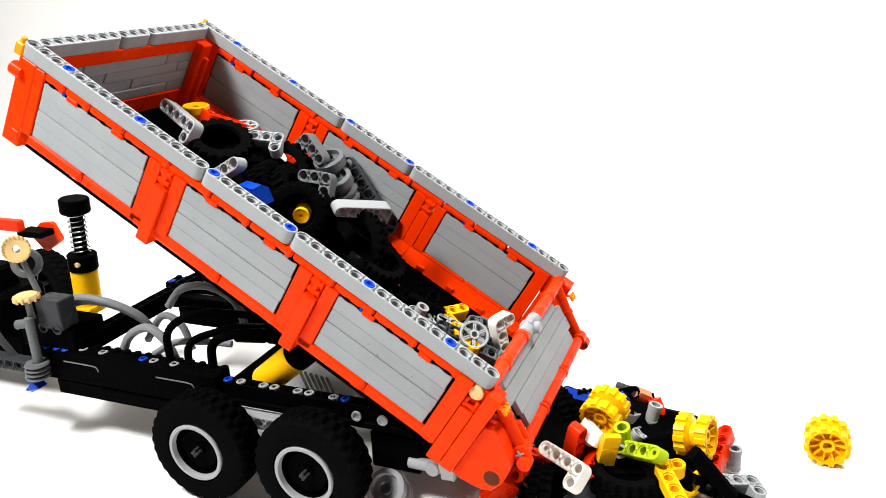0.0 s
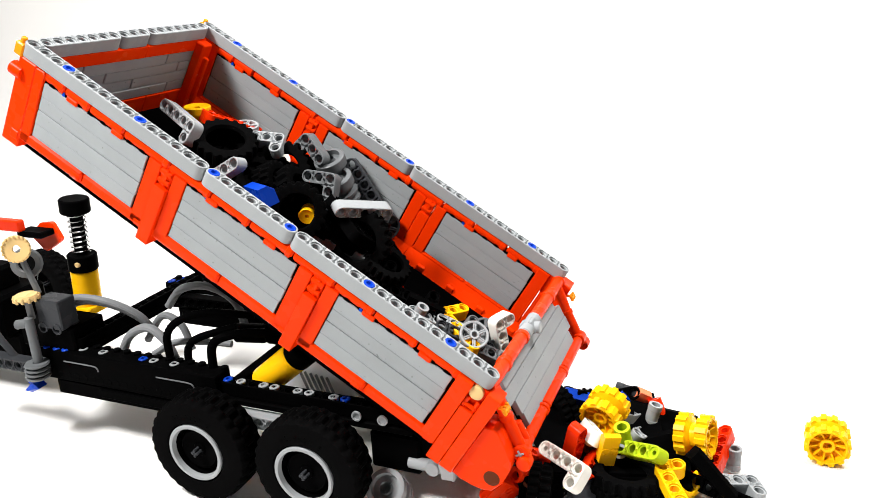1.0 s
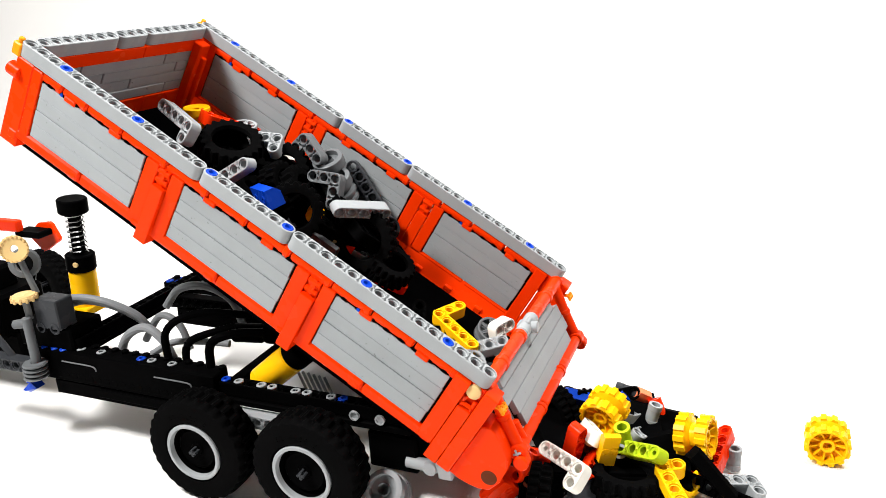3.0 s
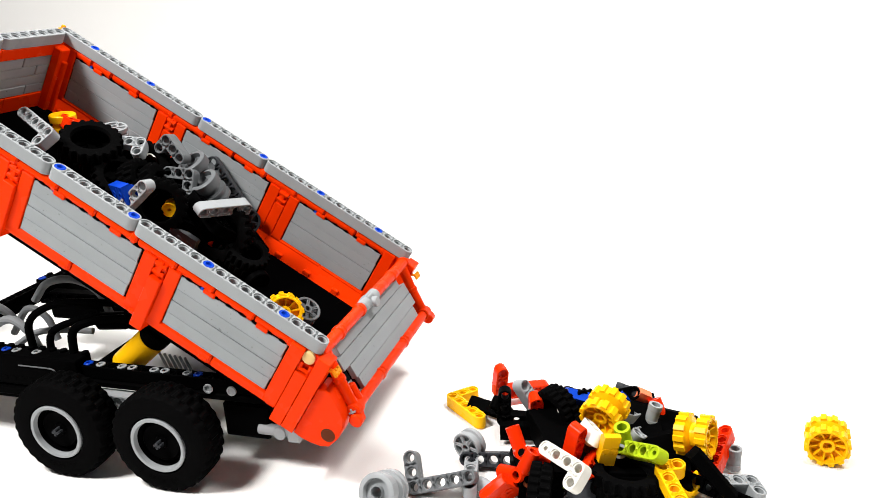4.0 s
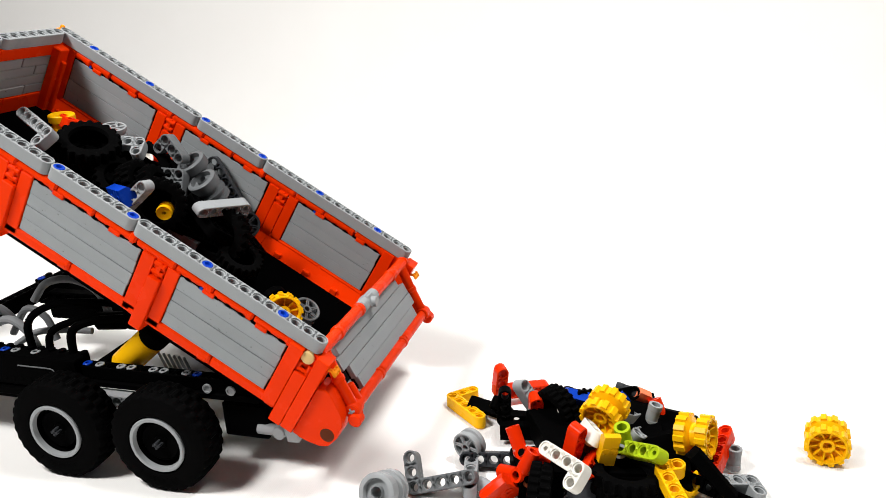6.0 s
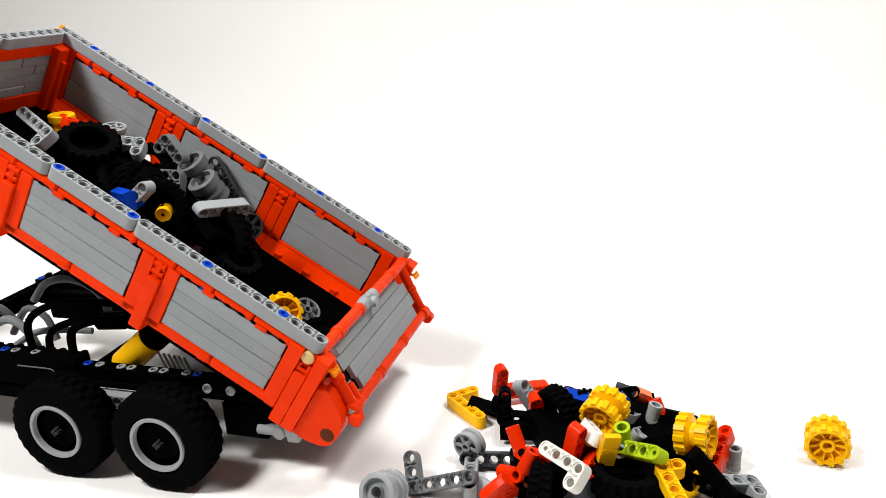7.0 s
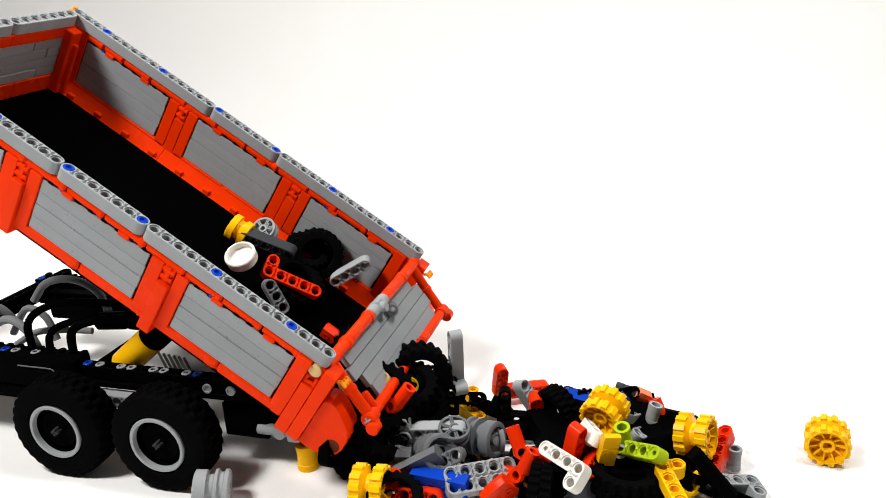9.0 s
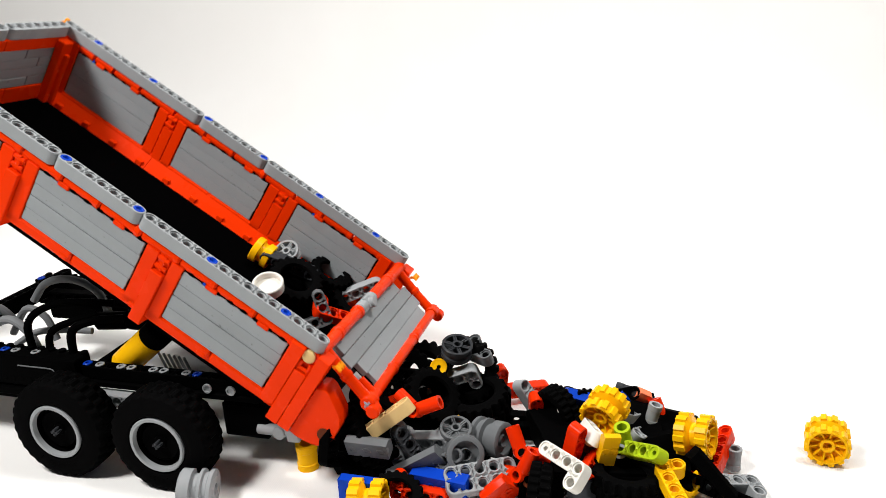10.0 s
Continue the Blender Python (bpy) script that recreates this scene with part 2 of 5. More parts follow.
def chassis():
    def sill(y0, y1, near):
        bm = bmesh.new()
        box(bm, -30.0, -13.2, y0, y1, 5.2, 7.75, 0.08)
        box(bm, -29.0, -13.6, y0 + 0.1, y1 - 0.1, 3.9, 5.15, 0.08)
        box(bm, -24.5, -14.5, y0 - 0.1, y1 - 0.2, 4.3, 5.0, 0.08)
        for k in range(18):                  # studs row below the recess
            rod(bm, (-28.2 + k * 0.8, y0 - 0.02, 5.75), (-28.2 + k * 0.8, y0 + 0.2, 5.75), 0.3, 10)
        s = part("sill", bm, BLACK, truck, "black chassis side member")
        # thin grey lines stand in for the highlights along the recess edges
        for x0, x1 in ((-27.6, -24.2), (-18.6, -15.2)):
            slot = bmesh.new()
            tube(slot, [(x0, y0 - 0.03, 6.95), ((x0 + x1) / 2, y0 - 0.04, 6.95), (x1 - 0.3, y0 - 0.03, 6.9), (x1, y0 - 0.03, 6.55)], 0.06, 6, 6)
            part("bright_edge", slot, MID, s, "grey line painted as the highlight on the recess edge")
        rear = bmesh.new()
        cells_mesh(rear, [(k, 0) for k in range(16)], Matrix.Translation((-13.6, (y0 + y1) / 2, 6.75)))
        box(rear, -13.9, 1.9, y0 + 0.1, y1 - 0.1, 5.7, 6.2, 0.08)
        r = part("rear_beam", rear, BLACK, truck, "black holed beam of the rear chassis")
        low = bmesh.new()
        cells_mesh(low, [(k, 0) for k in range(7)], Matrix.Translation((-11.6, (y0 + y1) / 2 - 0.9 if near else (y0 + y1) / 2 + 0.9, 5.0)) @ Matrix.Rotation(math.pi / 2, 4, "X"))
        part("axle_beam", low, GREY, truck, "grey holed beam carrying the rear axles")
        for x, dy, z in ((-29.5, -0.45, 7.8), (-28.6, 0.5, 7.8), (-28.5, -0.45, 7.8), (-27.6, -0.45, 7.8), (-27.1, 0.5, 7.8), (-20.4, 0, 7.8), (-12.8, 0, 7.27), (-3.3, 0, 7.27)):
            pin = bmesh.new()
            spin(pin, [(0.36, -0.25), (0.36, 0.0), (0.3, 0.05), (0.16, 0.05), (0.14, -0.1), (0, -0.1)], 14, (x, (y0 + y1) / 2 + dy, z))
            part("pin", pin, BLUE, s, "blue friction pin")
        for x in (-26.3, -24.3, -19.4, -17.5, -11.7, -9.8, -8.9, -7.0, -6.1, -4.2):
            pin = bmesh.new()
            z = 7.8 if x < -13.2 else 7.27
            spin(pin, [(0.36, -0.25), (0.36, 0.0), (0.3, 0.04), (0.2, 0.04), (0.18, -0.1), (0, -0.1)], 14, (x, (y0 + y1) / 2, z))
            part("pin", pin, GREY, s, "grey pin end")
        for x in (-2.1, -0.2):
            pin = bmesh.new()
            side_y, way = (y0 + 0.04, -1) if near else (y1 - 0.04, 1)
            spin(pin, [(0.36, -0.1), (0.36, 0.05), (0.26, 0.05), (0.24, -0.05), (0, -0.05)], 14, (x, side_y, 6.6), (0, way, 0))
            part("pin", pin, GREY, s, "grey pin end on the beam's side")
        ridge = bmesh.new()
        for k in range(17):                  # studs along the top of the member
            spin(ridge, [(0.3, -0.1), (0.3, 0.16), (0.25, 0.2), (0, 0.2)], 10, (-29.4 + k, y1 - 0.35, 7.75))
        tagged(part("top_ridge", ridge, BLACK, s, "black studded ridge"), kind="stuff")
    sill(0.9, 2.6, True)
    sill(15.4, 17.1, False)
    cross = bmesh.new()
    cells_mesh(cross, [(k, 0) for k in range(15)], Matrix.Translation((-26.6, 2.0, 8.2)) @ Matrix.Rotation(math.pi / 2, 4, "Z"))
    box(cross, -27.1, -26.1, 1.6, 16.4, 7.2, 7.7, 0.06)
    part("cross_beam", cross, BLACK, truck, "black beam across the chassis")
    for x in (-13.5, -2.0, 1.2):
        c = bmesh.new()
        box(c, x - 0.5, x + 0.5, 2.6, 15.4, 5.2, 6.2, 0.08)
        part("cross_member", c, BLACK, truck)
    inner = bmesh.new()
    cells_mesh(inner, [(k, 0) for k in range(13)], Matrix.Translation((-25.6, 13.0, 7.4)) @ Matrix.Rotation(math.pi / 2, 4, "X"))
    box(inner, -25.6, -13.4, 12.2, 13.4, 5.4, 6.6, 0.08)
    part("inner_beam", inner, BLACK, truck, "black inner chassis beam")
    tank = bmesh.new()
    spin(tank, [(0, 0), (0.65, 0.0), (0.75, 0.1), (0.75, 2.4), (0.65, 2.5), (0, 2.5)], 24, (-15.2, 6.4, 8.5), (1, 0.1, 0.05))
    part("valve", tank, BLACK, truck, "black round valve body")
    bx = bmesh.new()
    box(bx, -16.2, -11.0, 11.2, 14.6, 6.2, 8.6, 0.3)
    box(bx, -12.6, -9.8, 6.0, 13.0, 8.0, 9.6, 0.3)
    part("gearbox", bx, BLACK, truck, "black gearbox housing")
    tail = bmesh.new()
    box(tail, 1.6, 4.2, 2.0, 3.4, 3.4, 6.0, 0.1)
    box(tail, 2.2, 5.4, 2.6, 15.4, 3.6, 5.0, 0.15)
    box(tail, -1.6, 2.0, 1.6, 3.0, 2.4, 5.2, 0.15)
    part("rear_block", tail, BLACK, truck, "black rear chassis block")
    hitch = bmesh.new()
    rod(hitch, (1.2, 1.7, 3.3), (4.6, 1.7, 3.3), 0.42)
    rod(hitch, (3.0, 1.2, 3.3), (3.0, 3.0, 3.3), 0.5)
    box(hitch, 3.6, 4.6, 1.2, 2.1, 2.7, 3.9, 0.1)
    part("tow_fitting", hitch, GREY, truck, "grey tow fitting")


chassis()


def piston():
    b = Vector((-33.65, 9.6, 7.3))
    d = Vector((0.075, 0, 1)).normalized()

    def up(a, c, r, seg=24):
        bm = bmesh.new()
        rod(bm, b + d * a, b + d * c, r, seg, 0.1)
        return bm
    body = part("spring_strut", up(0.2, 3.6, 1.15), YELLOW, truck, "yellow strut with a black spring rod")
    foot = bmesh.new()
    box(foot, -35.2, -32.4, 8.4, 10.8, 6.9, 7.6, 0.1)
    part("strut_foot", foot, YELLOW, body)
    part("collar", up(3.6, 5.1, 1.25), BLACK, body, "black collar")
    part("rod", up(5.1, 8.95, 0.55, 14), BLACK, body, "black spring rod")
    part("cap", up(8.85, 10.15, 1.25), BLACK, body, "black cap")
    spring = bmesh.new()
    _, u, v = axes_for(d)
    pts = [b + d * (5.1 + 3.7 * i / 72) + (u * math.cos(i * 0.7) + v * math.sin(i * 0.7)) * 0.75 for i in range(73)]
    tube(spring, pts, 0.07, 5, 1)
    part("spring", spring, STEEL, body, "thin steel spring")
    dot = bmesh.new()
    rod(dot, b + d * 4.4 + Vector((0.55, -1.2, 0)), b + d * 4.4 + Vector((0.5, -1.0, 0)), 0.25)
    part("port", dot, TAN, body, "tan port")


piston()


def lift_cylinder():
    a, c = Vector((-11.1, 3.6, 6.35)), Vector((-8.1, 3.6, 8.85))
    d = (c - a).normalized()
    bm = bmesh.new()
    rod(bm, a, c, 1.12, 24, 0.12)
    body = part("lift_cylinder", bm, YELLOW, truck, "yellow pneumatic lift cylinder")
    bm = bmesh.new()
    rod(bm, c, c + d * 1.1, 1.16, 20, 0.1)
    rod(bm, c + d * 1.0, c + d * 3.4, 0.4, 12)
    part("cylinder_end", bm, BLACK, body, "black cylinder end and piston rod")
    bm = bmesh.new()
    for k in range(6):
        q = Vector((-8.2 + 0.45 * k, 5.0, 6.0 - 0.05 * k))
        rod(bm, q + Vector((0, 0, -0.9)), q + Vector((-0.7, 0, 0.9)), 0.1, 6, 0.02)
    part("rib", bm, GREY, body, "grey ribs behind the cylinder")


lift_cylinder()


def hoses():
    for pts, mat, r in (
        ([(-29.4, 3.0, 10.8), (-27.6, 3.6, 11.2), (-25.2, 4.2, 10.8), (-23.4, 5.0, 9.6), (-22.6, 5.6, 8.0)], HOSE, 0.3),
        ([(-29.4, 3.2, 10.2), (-27.6, 4.0, 10.7), (-25.6, 4.8, 10.2), (-24.0, 5.6, 9.0), (-23.2, 6.0, 7.8)], HOSE, 0.26),
        ([(-23.6, 2.6, 6.4), (-22.8, 3.0, 8.6), (-21.0, 3.2, 9.6), (-19.4, 3.2, 8.8), (-18.4, 3.0, 7.2)], HOSE, 0.34),
        ([(-24.4, 6.5, 6.6), (-22.4, 6.5, 9.0), (-20.6, 6.5, 8.4), (-19.8, 6.4, 6.4)], HOSE, 0.3),
        ([(-24.0, 9.0, 8.6), (-22.6, 9.4, 10.2), (-20.0, 9.6, 10.6), (-17.6, 9.6, 9.6), (-16.6, 9.4, 7.4)], HOSE, 0.34),
        ([(-20.4, 2.9, 7.6), (-18.6, 3.4, 8.6), (-16.2, 4.0, 8.7), (-14.2, 4.4, 8.6)], HOSE, 0.27),
        ([(-18.0, 8.5, 7.2), (-16.0, 8.2, 7.6), (-13.6, 7.6, 8.4)], HOSE, 0.27),
        ([(-18.4, 2.4, 7.4), (-18.3, 2.6, 10.0), (-16.4, 4.0, 11.0), (-13.0, 6.0, 10.4)], BLACK, 0.3),
        ([(-14.4, 2.2, 7.4), (-14.4, 2.6, 9.4), (-13.0, 3.4, 10.0), (-11.2, 4.6, 9.8)], BLACK, 0.34),
        ([(-17.0, 2.6, 7.0), (-16.8, 3.2, 9.0), (-14.0, 5.0, 9.8)], BLACK, 0.3),
    ):
        bm = bmesh.new()
        tube(bm, pts, r, 10, 8)
        part("hose", bm, mat, truck, "grey pneumatic hose" if mat is HOSE else "black pneumatic hose")


hoses()


def steering_gear():
    bm = bmesh.new()
    box(bm, -29.3, -26.9, 0.8, 2.5, 9.6, 12.0, 0.1)
    g = part("valve_block", bm, DARK, truck, "dark grey valve block")
    for x in (-28.9, -27.5):
        bm = bmesh.new()
        spin(bm, [(0.45, 0), (0.45, 0.1), (0.33, 0.12), (0.33, -0.2)], 16, (x, 0.85, 9.7), (0, -1, 0))
        part("bush", bm, DARK, g, "dark bush")
    bm = bmesh.new()
    box(bm, -32.0, -26.5, 1.2, 4.5, 7.6, 9.6, 0.15)
    part("front_block", bm, BLACK, truck, "black front chassis block")
    bm = bmesh.new()
    spin(bm, [(0.3, 0.12), (0.3, -0.15), (0.85, -0.15), (1.05, 0.06), (0.95, 0.18), (0.55, 0.15), (0.3, 0.12)], 40, (-30.3, 1.2, 15.85), (0.55, -0.8, 0.2))
    gear = part("crown_gear", bm, TAN, truck, "tan crown gear")
    d, u, v = axes_for((0.55, -0.8, 0.2))
    for k in range(20):
        a = k * math.tau / 20
        t = bmesh.new()
        q = Vector((-30.3, 1.2, 15.85)) + (u * math.cos(a) + v * math.sin(a)) * 0.97 + d * 0.14
        rod(t, q - d * 0.1, q + d * 0.13, 0.1, 5, 0.02)
        part("tooth", t, TAN, gear)
    bm = bmesh.new()
    spin(bm, [(0, 0), (0.75, 0), (0.95, 0.2), (0.8, 0.45), (0.3, 0.45), (0, 0.45)], 20, (-29.7, 0.6, 12.0))
    for k in range(12):
        a = k * math.tau / 12
        rod(bm, (-29.7 + 0.88 * math.cos(a), 0.6 + 0.88 * math.sin(a), 11.95), (-29.7 + 0.88 * math.cos(a), 0.6 + 0.88 * math.sin(a), 12.38), 0.12, 6, 0.03)
    part("bevel_gear", bm, TAN, truck, "tan bevel gear")
    bm = bmesh.new()
    rod(bm, (-30.4, 1.5, 15.0), (-29.4, 1.5, 12.2), 0.24, 10)
    rod(bm, (-29.7, 0.6, 12.0), (-29.6, 0.6, 10.4), 0.26, 10)
    part("shaft", bm, MID, truck, "grey steering shaft")
    bm = bmesh.new()
    rod(bm, (-29.5, 0.2, 10.7), (-29.4, 0.1, 6.9), 0.36, 16)
    rod(bm, (-30.6, -0.1, 10.1), (-29.6, 0.3, 10.2), 0.36, 14)
    s = part("damper", bm, MID, truck, "grey shock absorber")
    bm = bmesh.new()
    for k in range(4):
        spin(bm, [(0.3, 0), (0.85, 0), (0.95, 0.12), (0.85, 0.24), (0.3, 0.24), (0.3, 0)], 24, (-29.6 + 0.04 * k, 0.0, 5.7 + 0.36 * k))
    part("damper_spring", bm, MID, s, "light grey ribbed spring seat")
    bm = bmesh.new()
    rod(bm, (-30.2, 0, 5.8), (-30.3, 0, 5.2), 0.4)
    hull(bm, [(-31.0, -0.4, 4.5), (-30.0, -0.4, 5.4), (-29.4, -0.4, 4.9), (-31.0, 0.4, 4.5), (-30.0, 0.4, 5.4), (-29.4, 0.4, 4.9), (-30.7, 0, 4.2)])
    part("ball_pin", bm, BLUE, s, "blue ball pin")
    bm = bmesh.new()
    cells_mesh(bm, [(k, 0) for k in range(9)], Matrix.Translation((-37.6, 0.4, 6.4)) @ Matrix.Rotation(math.pi / 2, 4, "X"))
    part("link_beam", bm, DARK, truck, "dark grey holed link")
    bm = bmesh.new()
    rod(bm, (-36.0, 0.8, 10.5), (-32.4, 0.6, 6.6), 0.28, 12)
    part("steering_rod", bm, DARK, truck, "grey steering rod")
    bm = bmesh.new()
    spin(bm, [(0.7, -0.3), (1.1, -0.3), (1.2, 0), (1.1, 0.3), (0.7, 0.3)], 24, (-30.6, 2.0, 14.4), (0.55, -0.8, 0.2), closed=True)
    part("gear_carrier", bm, MID, truck, "dark grey gear carrier")
    bm = bmesh.new()
    box(bm, -47, -36, 4.0, 12.0, 4.0, 6.6, 0.2)
    box(bm, -44, -36.5, 3.0, 8.0, 6.4, 10.2, 0.3)
    box(bm, -42, -38.0, 3.5, 7.0, 10.0, 12.2, 0.3)
    part("front_frame", bm, BLACK, truck, "black front frame")
    bm = bmesh.new()
    hull(bm, [(x, y, z) for y in (12.8, 13.2) for x, z in ((-43.6, 13.6), (-42.3, 13.75), (-42.0, 13.6), (-41.3, 12.2), (-41.5, 11.9), (-43.4, 10.8), (-43.8, 10.9), (-45.2, 12.3))])
    panel = part("cab_panel", bm, ORANGE, truck, "orange rear corner of the cab")
    panel.location.x += 2.2 * S
    part("tail_lens", made(box, -46.8, -43.8, 10.6, 11.4, 13.3, 14.4, 0.12), RED, panel, "red lens block on the cab corner")
    part("panel_arm", made(box, -45.0, -42.0, 11.2, 12.9, 12.6, 13.2, 0.1), BLACK, panel, "black arm behind the panel")


steering_gear()

# ---- the tipping bed: its mesh is the floor, its origin the tipping axle ----
PIVOT = Vector((31.0, 9.0, -9.5))   # in bed studs: x back, y across, z up from the rail top


def on_bed(name, bm, material, label=""):
    bmesh.ops.translate(bm, vec=-PIVOT, verts=bm.verts)
    ob = new(name, mesh_of(name, bm, material))
    ob.parent = bed
    return tagged(ob, label)


def bed_floor():
    bm = bmesh.new()
    box(bm, -0.4, 37.0, 0.5, 17.5, -7.75, -7.25, 0.05)
    bmesh.ops.translate(bm, vec=-PIVOT, verts=bm.verts)
    ob = new("bed", mesh_of("bed", bm, MATT))
    ob.parent = truck
    return tagged(ob, "tipping bed with black floor, orange frame and grey planks")


bed = bed_floor()
for y in (4.0, 13.0):
    on_bed("floor_bearer", made(box, 2, 35, y, y + 1.0, -8.7, -7.7, 0.08), BLACK, "black bearer under the bed")
for x in (6, 14, 22, 29.5):
    on_bed("floor_rib", made(box, x, x + 1, 1.5, 16.5, -8.4, -7.7, 0.08), BLACK, "black rib under the bed")
on_bed("tipping_axle", made(box, 30.4, 31.6, 3.5, 14.5, -9.9, -8.3, 0.2), BLACK, "black tipping axle block")


def rails():
    meshes = {}
    for n in (15, 7, 3):
        bm = bmesh.new()
        cells_mesh(bm, [(k, 0) for k in range(n)])
        meshes[n] = mesh_of("rail_beam", bm, GREY)
    for y in (0, 18):
        for x0, n in ((0, 15), (15, 7), (22, 15)):
            ob = new("rail_beam", meshes[n])
            ob.parent = bed
            ob.location = (Vector((x0, y, -0.5)) - PIVOT) * S
            tagged(ob, "light grey holed rail beam")
    for y0, n in ((1, 7), (8, 3), (11, 7)):
        ob = new("rail_beam", meshes[n])
        ob.parent = bed
        ob.matrix_basis = Matrix.Translation((Vector((0, y0, -0.5)) - PIVOT) * S) @ Matrix.Rotation(math.pi / 2, 4, "Z")
        tagged(ob, "light grey holed rail beam")
    bm = bmesh.new()
    spin(bm, [(0.385, -0.3), (0.385, 0.0), (0.34, 0.03), (0.22, 0.03), (0.16, -0.12), (0.0, -0.12)], 16)
    pin = mesh_of("pin", bm, BLUE)
    for y in (0, 18):
        for x in (3, 9, 15, 21, 27, 33):
            ob = new("pin", pin)
            ob.parent = bed
            ob.location = (Vector((x, y, -0.02)) - PIVOT) * S
            tagged(ob, "blue pin with a cross hole")


rails()


def side(y, out):
    """One long side at y; out: the way outwards (-1 or 1)."""
    spans = ((1.85, 10.6), (13.8, 22.6), (25.8, 34.3))
    lo, hi = y - 0.42, y + 0.42
    for x0, x1 in spans:
        for k in range(4):
            z1 = -1.76 - 1.02 * k
            bm = bmesh.new()
            box(bm, x0 + 0.02 * (k % 2), x1 - (0.0 if k in (1, 2) else 0.05), lo, hi, z1 - (0.96 if k == 1 else 1.005), z1, 0.025)
            on_bed("plank", bm, PLANK)
        bm = bmesh.new()
        box(bm, x0 - 0.18, x1 + 0.18, y - 0.3, y + 0.3, -5.85, -1.5, 0.03)
        on_bed("plank_backing", bm, BLACK, "black backing between planks")
        bm = bmesh.new()
        n = 8
        for k in range(n):
            xc = x0 + (k + 0.5) * (x1 - x0) / n
            for sgn in (-1, 1):
                yy = y + sgn * 0.34
                spin(bm, [(0.22, -0.06), (0.24, 0.0), (0.2, 0.05), (0.0, 0.05)], 8, (xc, yy, -1.74), (0, sgn, 0))
        tagged(on_bed("toothed_strip", bm, BLACK, "dark toothed strip above the planks"), kind="stuff")
        for xc in (x0 + 1.6, x1 - 2.4):
            bm = bmesh.new()
            rod(bm, (xc, y - 0.4, -1.68), (xc, y + 0.4, -1.68), 0.17, 10)
            on_bed("pin", bm, BLUE)
    for a, b in ((1.0, 3.4), (3.5, 5.5), (5.6, 8.4), (8.5, 12.2), (12.3, 15.5), (15.6, 18.6), (18.7, 22.0), (22.1, 25.2), (25.3, 28.2), (28.3, 31.4), (31.5, 34.6)):
        bm = bmesh.new()
        n = b - a
        spin(bm, [(0, 0), (0.36, 0), (0.42, 0.06), (0.42, n - 0.5), (0.5, n - 0.45), (0.5, n - 0.12), (0.42, n - 0.08), (0.36, n), (0, n)], 16, (a, y, -1.36), (1, 0, 0))
        on_bed("tube_rail", bm, ORANGE, "orange tube rail with a coupling")
    for xc in (4.2, 8.0, 15.8, 20.4, 28.0, 32.2):
        bm = bmesh.new()
        box(bm, xc - 0.45, xc + 0.45, y - 0.5, y + 0.5, -1.85, -1.5, 0.06)
        on_bed("tube_clip", bm, ORANGE)
    for a, b in ((0.6, 6.4), (6.5, 12.0), (12.1, 18.2), (18.3, 24.2), (24.3, 30.0), (30.1, 35.6)):
        bm = bmesh.new()
        box(bm, a, b, y - 0.5, y + 0.5, -6.7, -5.87, 0.14)
        strip = on_bed("bottom_strip", bm, ORANGE, "orange strip under the planks")
        bm = bmesh.new()
        rod(bm, (b - 0.9, y + out * 0.14, -6.4), (b - 0.2, y + out * 0.14, -6.4), 0.42, 12)
        on_bed("strip_joint", bm, ORANGE)
    inn = -out
    bm = bmesh.new()
    a, b = y + inn * 0.35, y + inn * 1.25
    for x0, x1 in ((0.6, 12.0), (12.05, 24.5), (24.55, 36.6)):
        hull(bm, [(x, yy, z) for x in (x0, x1) for yy, z in ((a, -5.9), (a, -7.3), (b, -7.3), (y + inn * 0.9, -6.9))])
    for x in range(2, 36, 3):
        box(bm, x, x + 0.7, min(a, b), max(a, b), -7.2, -6.75, 0.06)
    on_bed("kick_strip", bm, ORANGE, "orange sloping strip along the bed floor")
    # posts between the planks
    for x in (10.75, 22.75):
        bm = bmesh.new()
        box(bm, x, x + 1.0, y - 0.5, y + 0.5, -6.5, -1.6, 0.05)
        on_bed("post_board", bm, ORANGE)
        bm = bmesh.new()
        box(bm, x + 1.04, x + 2.0, y - 0.52 + min(0, out * 0.25), y + 0.52 + max(0, out * 0.25), -7.3, -2.9, 0.05)
        on_bed("post_board", bm, ORANGE, "long orange post board")
        bm = bmesh.new()
        box(bm, x + 2.04, x + 2.98, y - 0.5, y + 0.5, -6.45, -1.6, 0.05)
        on_bed("post_board", bm, ORANGE)
        bm = bmesh.new()
        box(bm, x + 1.05, x + 1.95, y - 0.38, y + 0.38, -2.9, -1.3, 0.04)
        for z in (-1.85, -2.5):
            rod(bm, (x + 1.05, y + out * 0.4, z), (x + 1.95, y + out * 0.4, z), 0.2, 10)
            rod(bm, (x + 1.05, y - out * 0.4, z), (x + 1.95, y - out * 0.4, z), 0.2, 10)
        box(bm, x + 1.35, x + 1.65, y - 0.56, y + 0.56, -2.75, -1.6, 0.04)
        on_bed("post_clip", bm, ORANGE, "orange clip with bars")
    bm = bmesh.new()
    box(bm, -0.45, 1.0, y - 0.5, y + 0.5, -7.4, -1.05, 0.08)
    box(bm, 1.0, 1.75, y - 0.5, y + 0.5, -6.6, -1.1, 0.05)
    box(bm, 0.2, 0.9, y - 0.56, y + 0.56, -6.9, -6.2, 0.08)
    on_bed("corner_post", bm, ORANGE, "orange front corner post")
    bm = bmesh.new()
    rod(bm, (-0.9, y + out * 0.3, -2.2), (0.1, y + out * 0.3, -2.2), 0.5, 14)
    rod(bm, (-0.6, y - 0.4, -2.2), (-0.6, y + 0.4, -2.2), 0.35, 12)
